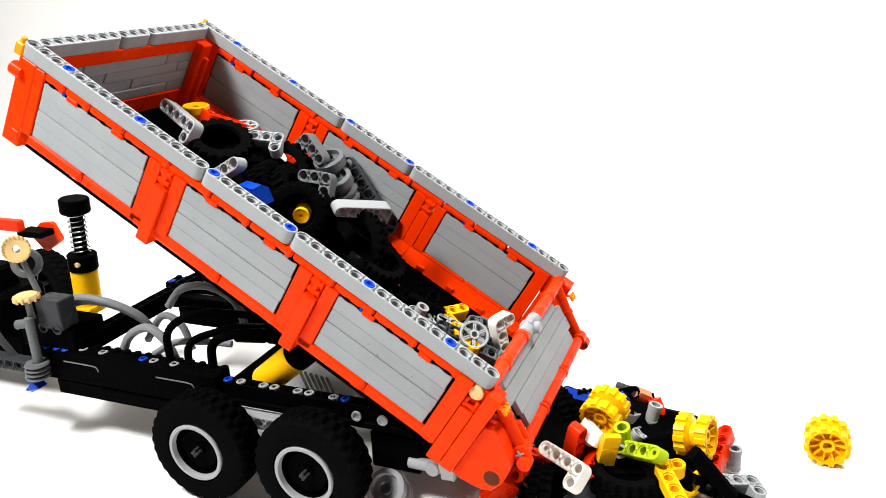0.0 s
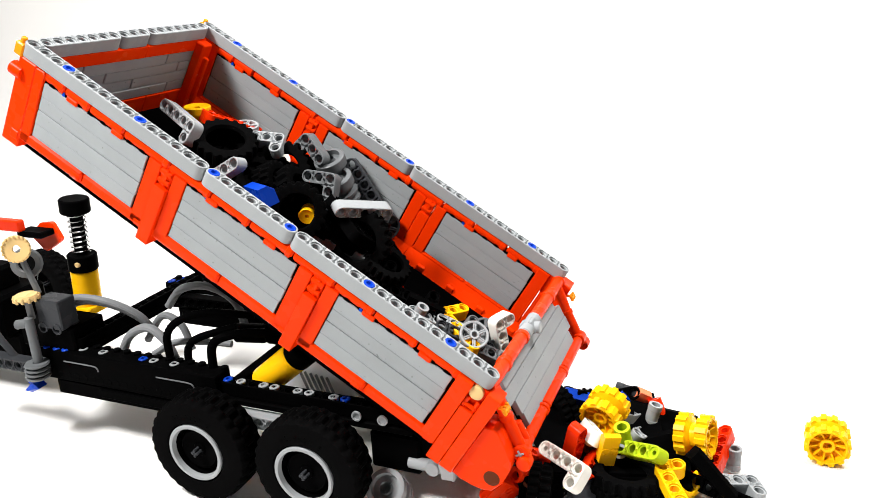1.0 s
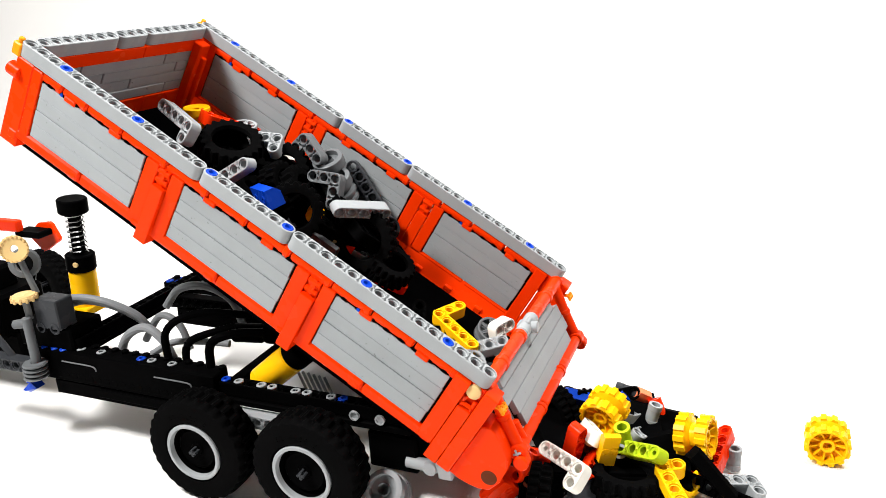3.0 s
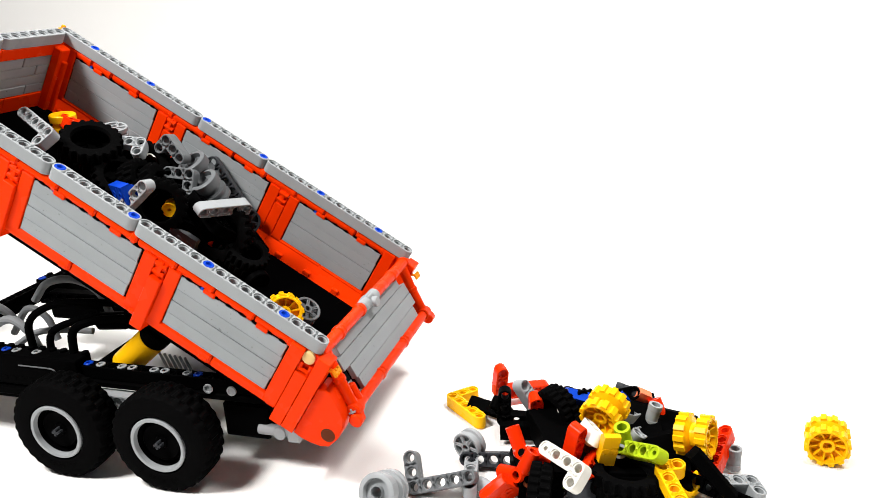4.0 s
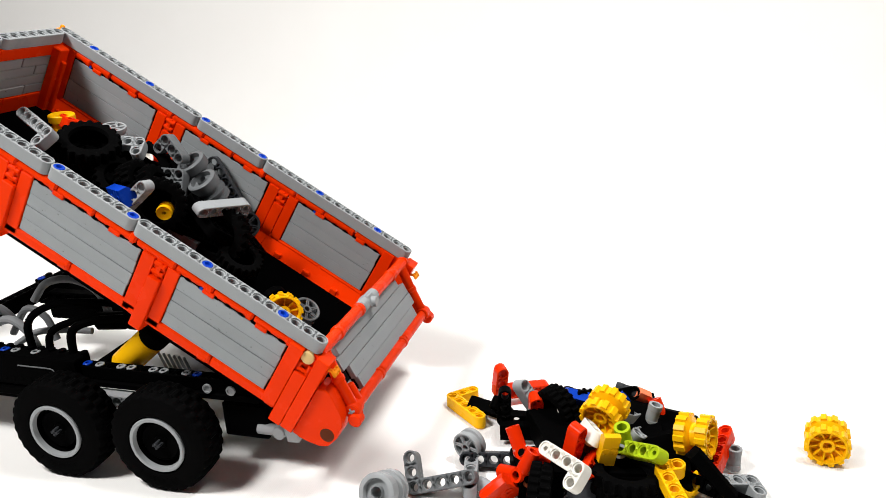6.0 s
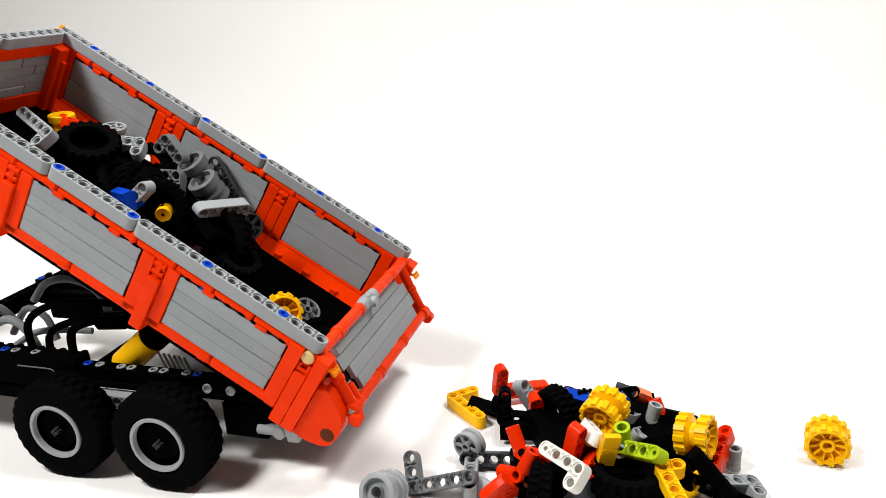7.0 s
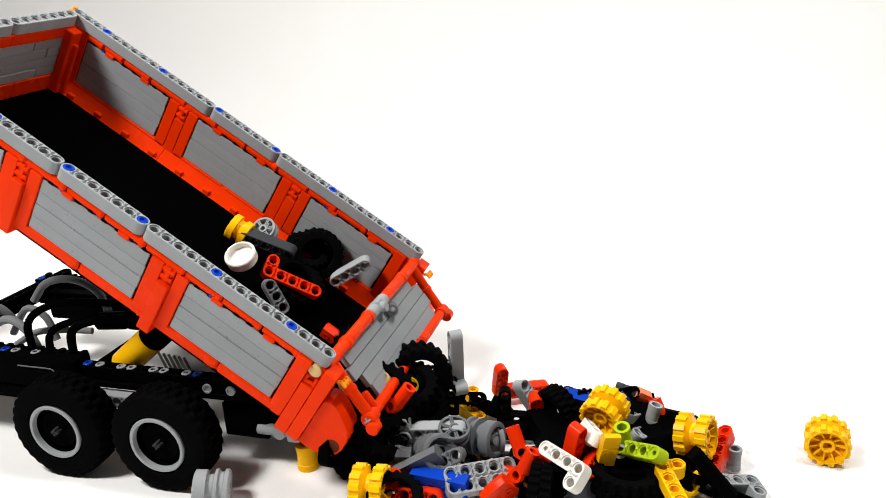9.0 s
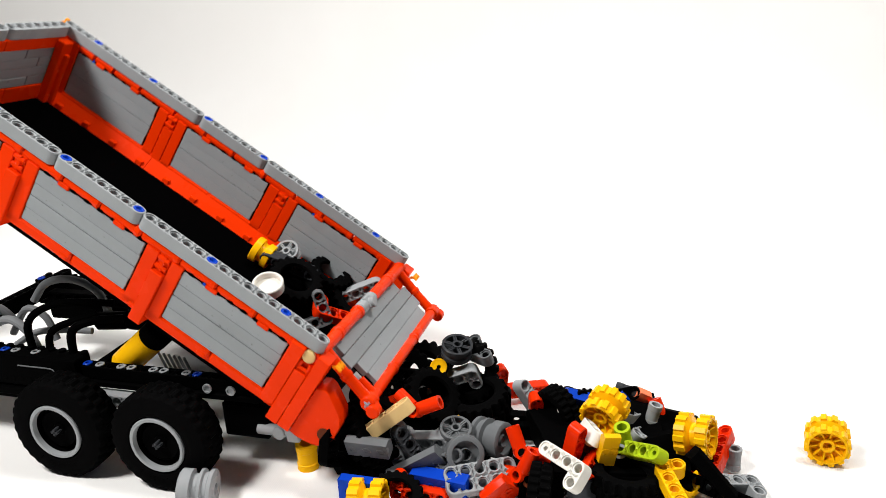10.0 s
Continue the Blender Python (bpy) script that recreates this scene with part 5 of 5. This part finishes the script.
carry(beam(ell(3, 2), GREY, "small grey angled holed beam in the bed"), [
    (0, "b", 11.1, 13.8, -3.7, -30, 25, -167),
    (3, "b", 11.2, 13.8, -3.7, -30, 25, -167),
    (3.6, "b", 11.9, 13.4, -3.7, -30, 25, -167),
    (7, "b", 11.9, 13.4, -3.7, -30, 25, -167),
    (7.3, "b", 16.5, 13.2, -4.2, 60, 30, 0),
    (7.5, "b", 15.8, 14.6, -4.6, 60, 30, 0),
    (8, "b", 22.3, 13.1, -5, 60, 0, 0),
    (8.3, "b", 33.9, 11.6, -6, 60, 0, 0),
    (8.5, "w", 97, 8, 40, 60, 60, 0),
    (8.7, "w", 103, 28, 20, 90, -20, 0)])
carry(beam(ell(3, 2), MID, "mid grey angled holed beam in the bed"), [
    (0, "b", 14.1, 15, -2.6, -96, 16, -12),
    (3, "b", 14.1, 15, -2.6, -96, 16, -12),
    (3.6, "b", 14.8, 14.4, -2.3, -96, 16, -12),
    (7, "b", 14.8, 14.4, -2.3, -96, 16, -12),
    (7.3, "b", 15.6, 16.4, -3.8, 130, -40, 10),
    (7.5, "b", 16, 16.4, -3.8, 130, -40, 10),
    (8, "b", 18.4, 16.7, -4, 130, -36, 10),
    (8.5, "b", 26.8, 16.7, -4.4, 60, 60, -20),
    (8.8, "b", 30, 16.7, -4.6, 60, 60, -20),
    (9.1, "w", 98, 49, 60, 60, 60, 0),
    (9.5, "w", 111, 78, 54, 30, 0, 30),
    (10, "w", 124, 87, 50, 20, 0, -30)])
carry(ribbed_wheel(MID), [
    (0, "b", 16.1, 16, -3.5, 20, -40, 10),
    (3, "b", 16.2, 16, -3.5, 20, -40, 10),
    (3.6, "b", 17.2, 15.4, -3.3, 20, -50, 10),
    (7, "b", 17.2, 15.4, -3.3, 20, -50, 10),
    (7.3, "b", 18.7, 15, -3.8, 80, 0, 0),
    (7.5, "b", 19.3, 15.7, -3.8, 70, 0, 20),
    (8, "b", 21.4, 15.9, -4, 90, 0, 10),
    (8.5, "b", 29.8, 16.6, -4.6, 60, 0, 30),
    (8.7, "w", 94, 21, 60, 60, 0, 40),
    (9, "w", 115, 20, 20, 60, 0, 40),
    (9.3, "w", 131, 20, 22, 66, 10, 20)])
carry(ribbed_wheel(MID), [
    (0, "b", 17.6, 15.3, -4.2, 20, -40, 10),
    (3, "b", 17.7, 15.3, -4.2, 20, -40, 10),
    (3.6, "b", 19.2, 14.3, -3.6, 20, -50, 10),
    (7, "b", 19.2, 14.3, -3.6, 20, -50, 10),
    (7.5, "b", 21.6, 16.3, -4.4, 80, 0, 60),
    (8, "b", 24.7, 16.7, -4.6, 80, 0, 60),
    (8.2, "b", 36.1, 12.9, -6, 80, 0, 60),
    (8.3, "w", 111, 27, 44, 80, 0, 60),
    (8.5, "w", 136, 39, 20, 80, 0, 70),
    (10, "w", 143, 37, 22, 84, 0, 70)])
carry(pulley(DARK, "dark grey spoked pulley wheel in the bed", 0.8), [
    (0, "b", 21.8, 16.7, -5.4, 80, 0, 40),
    (7, "b", 23.2, 15.8, -5.4, 60, 0, 40),
    (8, "b", 25.3, 16.1, -5.4, 60, 0, 40),
    (8.5, "b", 30.9, 16.7, -5, 80, 0, 50),
    (8.8, "b", 32.3, 16.7, -5.6, 80, 0, 50),
    (9.2, "w", 105, 50, 60, 20, 0, 0),
    (9.6, "w", 111, 76, 56, 14, 10, 0),
    (10, "w", 114, 78, 56, 14, 10, 0)])
carry(slope_brick(BLUE, "blue panel part in the bed", 2.8, 1.2, 1.5), [
    (0, "b", 14.9, 6.9, -3.9, 35, -30, -40),
    (3, "b", 15.6, 7.7, -3.9, 35, -30, -40),
    (7, "b", 16.5, 7, -3.9, 35, -30, -40),
    (7.3, "b", 18.8, 7.4, -3.8, 20, 10, -40),
    (7.5, "b", 19.5, 8.2, -4.2, 30, 21, 0),
    (8, "b", 22.6, 8.8, -4.5, 30, 21, -8),
    (8.4, "b", 30.7, 9, -4.6, 20, 10, -50),
    (8.8, "b", 32.2, 10.5, -5, 20, 60, -50),
    (9.1, "w", 89, 10, 30, 20, 60, 0),
    (9.3, "w", 83, -13, 16, 0, 0, 0)])
carry(slope_brick(BLUE, "blue brick with cut corners", 4, 1.4, 1.6), [
    (0, "b", 17.7, 13.1, -6.7, 0, 0, 0),
    (7, "b", 18.9, 13.2, -6.7, 0, 0, 0),
    (7.9, "b", 23.7, 12.8, -6.7, 0, 0, 0),
    (8, "b", 29.6, 11.6, -6.7, 0, 0, 0),
    (8.1, "w", 80, -2, 30, 40, 0, 0),
    (8.3, "w", 119, 5, 14, 20, 0, 0),
    (8.5, "w", 122, 6, 12, 10, 0, -6)])
carry(beam([(0, 0), (1, 0), (2, 0), (3, 0), (4, 0), (4, -1)], GREY, "long light grey bent beam on top of the load"), [
    (0, "b", 21.2, 12.2, -2.9, 92, -5, 55),
    (3, "b", 21.3, 12.2, -2.9, 92, -5, 55),
    (3.6, "b", 22.1, 11.9, -2.9, 92, -5, 64),
    (7, "b", 22.1, 11.9, -2.9, 92, -5, 64),
    (7.5, "b", 25.2, 11.9, -3, 92, -8, 60),
    (8, "b", 28.2, 12.3, -3.2, 92, -10, 56),
    (8.3, "b", 30.3, 13.5, -4, -12, 0, 0),
    (8.6, "b", 35.7, 14.2, -6, 0, 40, 0),
    (8.8, "w", 106, 74, 46, 80, 84, 90),
    (9, "w", 113, 79, 44, 80, 88, 112),
    (9.2, "w", 111, 75, 40, 90, 70, 60),
    (9.4, "w", 111, 74, 36, 100, 20, 20),
    (10, "w", 111, 74, 36, 105, -20, 10)])
carry(beam(block(5, 2), GREY, "grey two-row holed beam"), [
    (0, "b", 21.5, 12.5, -6.6, 0, 0, 0),
    (7, "b", 19.7, 13.8, -6.7, 0, 0, 0),
    (7.9, "b", 25.8, 12.3, -6.7, 0, 0, 0),
    (8, "b", 30.9, 11.1, -6.7, 0, 0, 0),
    (8.1, "w", 79, 4, 40, 40, 0, 0),
    (8.3, "w", 133, 13, 16, 20, 0, 20),
    (8.5, "w", 143, 10, 14, 34, 0, 28)])
carry(beam(ell(4, 2), RED, "red angled holed beam at the foot of the heap"), [
    (0, "b", 16.7, 13, -6.8, 0, 0, 0),
    (7, "b", 18.6, 12.9, -6.8, 0, 0, 0),
    (7.7, "b", 24.3, 13.2, -6.8, 0, 0, 0),
    (7.9, "b", 33.8, 9.5, -6.8, 0, 0, 0),
    (8, "w", 80, 7, 40, 40, 0, 0),
    (8.2, "w", 80, -5, 14, 20, 0, 0),
    (8.5, "w", 105, -4, 10, 70, 0, 0),
    (10, "w", 110, -3, 10, 80, 0, 0)])
carry(beam(row(6), YELLOW, "yellow holed beam in the heap"), [
    (0, "b", 17.9, 13.8, -6.8, 0, 0, 0),
    (7, "b", 19.1, 13.8, -6.8, 0, 0, 0),
    (7.8, "b", 24.9, 14.1, -6.8, 0, 0, 0),
    (7.9, "b", 34.1, 8.9, -6.8, 0, 0, 0),
    (8, "w", 88, 18, 52, 50, -80, 0),
    (8.2, "w", 115, 29, 14, 20, 0, 0),
    (8.5, "w", 131, 41, 10, 20, 60, 10)])
carry(beam(row(4), TAN, "tan holed beam from the bed"), [
    (0, "b", 18.3, 12, -6.4, 0, 0, 0),
    (7, "b", 20.1, 11.3, -6.4, 0, 0, 0),
    (8, "b", 25.2, 11.1, -6.4, 0, 0, 0),
    (8.4, "b", 26.4, 9.2, -5, 50, 20, 0),
    (8.5, "b", 27.5, 9, -5, 50, 20, 0),
    (8.8, "b", 32, 11.9, -6, 50, 20, 0),
    (9.1, "w", 94, 7, 40, 10, -30, 20),
    (9.4, "w", 91, 8, 44, 0, -34, 20),
    (10, "w", 91, 14, 42, -10, -34, 20)])
carry(connector(RED, "red angle connector in the heap"), [
    (0, "b", 19.3, 12.3, -6.4, 0, 0, 0),
    (7, "b", 21.1, 11.5, -6.4, 0, 0, 0),
    (8, "b", 26.2, 11.3, -6.4, 0, 0, 0),
    (8.5, "b", 33.2, 9.8, -5, 50, -50, 0),
    (9, "w", 89, 30, 40, 50, -50, 0),
    (9.4, "w", 103, 25, 42, 60, -20, 0)])
carry(slope_brick(RED, "red panel at the tailgate", 3, 1, 1.4), [
    (0, "b", 19.4, 14, -6.4, 0, 0, 0),
    (7, "b", 21.6, 12.4, -6.4, 0, 0, 0),
    (8, "b", 26.8, 12.2, -6.4, 0, 0, 0),
    (8.5, "b", 32.4, 10.3, -6, 20, 0, 0),
    (9, "b", 35.1, 10.2, -6.6, 20, 0, 0),
    (9.8, "w", 88, 34, 36, 60, -20, 20),
    (10, "w", 81, 42, 34, 60, -20, 20)])
carry(slope_brick(MID, "mid grey brick in the heap", 3, 1, 1.4), [
    (0, "b", 19.1, 11, -6.6, 0, 0, 0),
    (7, "b", 20.9, 10.2, -6.6, 0, 0, 0),
    (8, "b", 28.7, 10.2, -6.6, 0, 0, 0),
    (8.4, "w", 96, 16, 18, 30, 0, 20),
    (9, "w", 90, 15, 18, 30, 0, 10),
    (9.4, "w", 85, 9, 24, 30, 0, 10),
    (9.7, "w", 81, 0, 32, 20, 0, 0),
    (10, "w", 83, 2, 32, 20, 0, 0)])
carry(beam(row(4), DARK, "dark grey holed beam in the heap"), [
    (0, "b", 17.7, 11.3, -6.6, 0, 0, 0),
    (7, "b", 19.5, 10.7, -6.6, 0, 0, 0),
    (8, "b", 27.3, 10.6, -6.6, 0, 0, 0),
    (8.3, "w", 95, 12, 30, 30, 0, 20),
    (8.6, "w", 100, 30, 15, 50, 0, 10),
    (10, "w", 103, 14, 24, 50, 60, 10)])
carry(slope_brick(MID, "mid grey brick in the heap", 4, 1, 2), [
    (0, "b", 19.1, 14.8, -6.9, 0, 0, 0),
    (7, "b", 20.1, 14.2, -6.9, 0, 0, 0),
    (7.9, "b", 27, 13.4, -6.9, 0, 0, 0),
    (8, "b", 32.9, 11.8, -6.9, 0, 0, 0),
    (8.2, "w", 97, 22, 20, 30, 0, 20),
    (8.4, "w", 107, 11, 16, 20, -30, 10)])
carry(bush(YELLOW, "yellow bush under the truck", 0.8, 2), [
    (0, "b", 18.6, 13.8, -6.9, 0, 0, 0),
    (7, "b", 19.6, 13.2, -6.9, 0, 0, 0),
    (7.9, "b", 27, 13.4, -6.9, 0, 0, 0),
    (8, "b", 34.3, 10.1, -6.8, 0, 0, 0),
    (8.2, "w", 72, 19, 30, 0, 0, 0),
    (9, "w", 36, 19, 8, 0, 0, 0)])
carry(tyre(2.4, 1.9), [
    (0, "b", 14.2, 14.6, -6.2, 0, 0, 0),
    (3, "b", 14.7, 15.6, -6.2, 0, 0, 0),
    (7, "b", 15.3, 15.5, -6.2, 0, 0, 0),
    (7.6, "b", 17.8, 15.3, -6.2, 0, 0, 0),
    (8, "b", 23, 14.9, -6.5, 0, 0, 0),
    (8.1, "b", 33.7, 11.8, -6, 0, 0, 0),
    (8.3, "w", 73, 16, 29, 0, 0, 0),
    (8.5, "w", 69, 24, 13, 30, 0, 0)])
carry(tyre(2.2, 1.8), [
    (0, "b", 16.9, 13.6, -5.7, 15, 12, 30),
    (3, "b", 17.5, 14.6, -5.7, 15, 12, 30),
    (7, "b", 18.3, 12.6, -5.7, 15, 12, 30),
    (7.6, "b", 20.7, 12.5, -5.7, 15, 12, 30),
    (8, "b", 25, 14, -6, 15, 12, 30),
    (8.2, "b", 33.7, 11.9, -6, 15, 12, 30),
    (8.4, "w", 88, 19, 28, 15, 12, 30),
    (8.6, "w", 100, 29, 12, 45, 12, 30)])
carry(tyre(2.0, 1.6), [
    (0, "b", 14, 10.9, -5.2, 30, 24, 60),
    (3, "b", 14.5, 11.9, -5.2, 30, 24, 60),
    (7, "b", 14.7, 11, -5.2, 30, 24, 60),
    (7.6, "b", 17.1, 10.9, -5.2, 30, 24, 60),
    (8, "b", 22.4, 11.4, -5.5, 30, 24, 60),
    (8.4, "b", 33.8, 11.9, -6, 30, 24, 60),
    (8.6, "w", 72, 24, 26, 30, 24, 60),
    (8.8, "w", 68, 35, 10, 60, 24, 60)])
carry(beam(block(6, 4), BLACK, "black holed plate from the bed"), [
    (0, "b", 19.5, 13.6, -6.2, 45, 0, 0),
    (3, "b", 20.1, 14.6, -6.2, 45, 0, 0),
    (7, "b", 20, 13.9, -6.2, 45, 0, 0),
    (7.6, "b", 22.4, 13.7, -6.2, 45, 0, 0),
    (8, "b", 26.1, 15.5, -6.5, 45, 0, 0),
    (8.5, "b", 33.7, 12.1, -6, 45, 0, 0),
    (8.7, "w", 86, 33, 38, 45, 0, 0),
    (8.9, "w", 90, 75, 22, 75, 0, 0)])
carry(beam(block(5, 5), BLACK, "black holed plate from the bed"), [
    (0, "b", 18.8, 12.5, -5.7, 0, 12, 30),
    (3, "b", 19.3, 13.4, -5.7, 0, 12, 30),
    (7, "b", 20.6, 11.9, -5.7, 0, 12, 30),
    (7.6, "b", 22.9, 11.8, -5.7, 0, 12, 30),
    (8, "b", 27.8, 14.2, -6, 0, 12, 30),
    (8.2, "b", 33.7, 11.9, -6, 0, 12, 30),
    (8.4, "w", 84, 16, 40, 0, 12, 30),
    (8.6, "w", 85, 40, 24, 30, 12, 30)])
carry(tyre(2.6, 2.0), [
    (0, "b", 15.8, 11.5, -5.2, 15, 24, 60),
    (3, "b", 16.3, 12.4, -5.2, 15, 24, 60),
    (7, "b", 16.7, 11.4, -5.2, 15, 24, 60),
    (7.6, "b", 19, 11.3, -5.2, 15, 24, 60),
    (8, "b", 24, 12.6, -5.5, 15, 24, 60),
    (8.4, "b", 33.8, 11.9, -6, 15, 24, 60),
    (8.6, "w", 84, 1, 46, 15, 24, 60),
    (8.8, "w", 79, 20, 30, 45, 24, 60)])
carry(beam(block(6, 4), BLACK, "black holed plate from the bed"), [
    (0, "b", 11.1, 13.2, -6.2, 30, 0, 0),
    (3, "b", 11.5, 14.1, -6.2, 30, 0, 0),
    (7, "b", 11.6, 13.3, -6.2, 30, 0, 0),
    (7.6, "b", 14.1, 13.1, -6.2, 30, 0, 0),
    (8, "b", 20.6, 15.7, -6.5, 30, 0, 0),
    (8.6, "b", 33.9, 11.8, -6, 30, 0, 0),
    (8.8, "w", 82, 25, 42, 30, 0, 0),
    (9, "w", 78, 66, 26, 60, 0, 0)])
carry(tyre(2.6, 2.0), [
    (0, "b", 15.5, 15.9, -5.7, 45, 12, 30),
    (3, "b", 16, 16.7, -5.7, 45, 12, 30),
    (7, "b", 16.7, 14.9, -5.7, 45, 12, 30),
    (7.6, "b", 19.2, 14.7, -5.7, 45, 12, 30),
    (8, "b", 22.6, 16.2, -6, 45, 12, 30),
    (8.8, "b", 33.7, 12, -6, 45, 12, 30),
    (9, "w", 80, 34, 42, 45, 12, 30),
    (9.2, "w", 75, 87, 26, 75, 12, 30)])
carry(beam(block(7, 5), BLACK, "black holed panel from the bed"), [
    (0, "b", 21.4, 13.3, -5.2, 0, 24, 60),
    (3, "b", 22, 14.2, -5.2, 0, 24, 60),
    (7, "b", 22.7, 12.7, -5.2, 0, 24, 60),
    (7.6, "b", 25, 12.7, -5.2, 0, 24, 60),
    (8, "b", 29.1, 13.6, -5.5, 0, 24, 60),
    (8.1, "b", 33.7, 11.8, -6, 0, 24, 60),
    (8.3, "w", 78, 31, 23, 0, 24, 60),
    (8.5, "w", 84, 46, 7, 30, 24, 60)])
carry(tyre(2.6, 2.0), [
    (0, "b", 10.7, 12.2, -6.2, 15, 0, 0),
    (3, "b", 11.1, 13.1, -6.2, 15, 0, 0),
    (7, "b", 11.2, 12.3, -6.2, 15, 0, 0),
    (7.6, "b", 13.6, 12.1, -6.2, 15, 0, 0),
    (8, "b", 19.3, 15, -6.5, 15, 0, 0),
    (8.9, "b", 34, 11.7, -6, 15, 0, 0),
    (9.1, "w", 85, 39, 42, 15, 0, 0),
    (9.3, "w", 85, 97, 26, 45, 0, 0)])
carry(beam(ell(5, 3), BLACK, "black angled holed beam"), [
    (0, "b", 21.1, 12.4, -5.7, 30, 12, 30),
    (3, "b", 21.7, 13.3, -5.7, 30, 12, 30),
    (7, "b", 22.7, 11.1, -5.7, 30, 12, 30),
    (7.6, "b", 25, 11.1, -5.7, 30, 12, 30),
    (8, "b", 28.2, 13.4, -6, 30, 12, 30),
    (8.2, "b", 33.7, 11.9, -6, 30, 12, 30),
    (8.4, "w", 93, 36, 38, 30, 12, 30),
    (8.6, "w", 106, 82, 22, 60, 12, 30)])
carry(beam(ell(5, 3), BLACK, "black angled holed beam"), [
    (0, "b", 17.7, 10.4, -5.2, 45, 24, 60),
    (3, "b", 18.2, 11.3, -5.2, 45, 24, 60),
    (7, "b", 18.9, 10.7, -5.2, 45, 24, 60),
    (7.6, "b", 21.2, 10.6, -5.2, 45, 24, 60),
    (8, "b", 25.1, 11.6, -5.5, 45, 24, 60),
    (8.6, "b", 33.9, 11.8, -6, 45, 24, 60),
    (8.8, "w", 76, -2, 40, 45, 24, 60),
    (9, "w", 67, 4, 24, 75, 24, 60)])
carry(drum(BLACK, "black double disc wheel", 0.75), [
    (0, "b", 17.2, 14.2, -6.9, 90, 0, 60),
    (7, "b", 33.9, 10, -6.9, 90, 0, 60),
    (7.1, "b", 35.9, 9.3, -6.9, 90, 0, 60),
    (7.2, "w", 65, 49, 38, 90, 0, 60),
    (7.3, "w", 63, 73, 20, 90, 30, 60),
    (7.4, "w", 75, 59, 9, 90, 60, 70),
    (7.5, "w", 70, 70, 9, 90, 40, 60),
    (7.6, "w", 60, 78, 9, 90, 20, 60),
    (7.8, "w", 45, 90, 9, 90, 0, 60)])
motions()
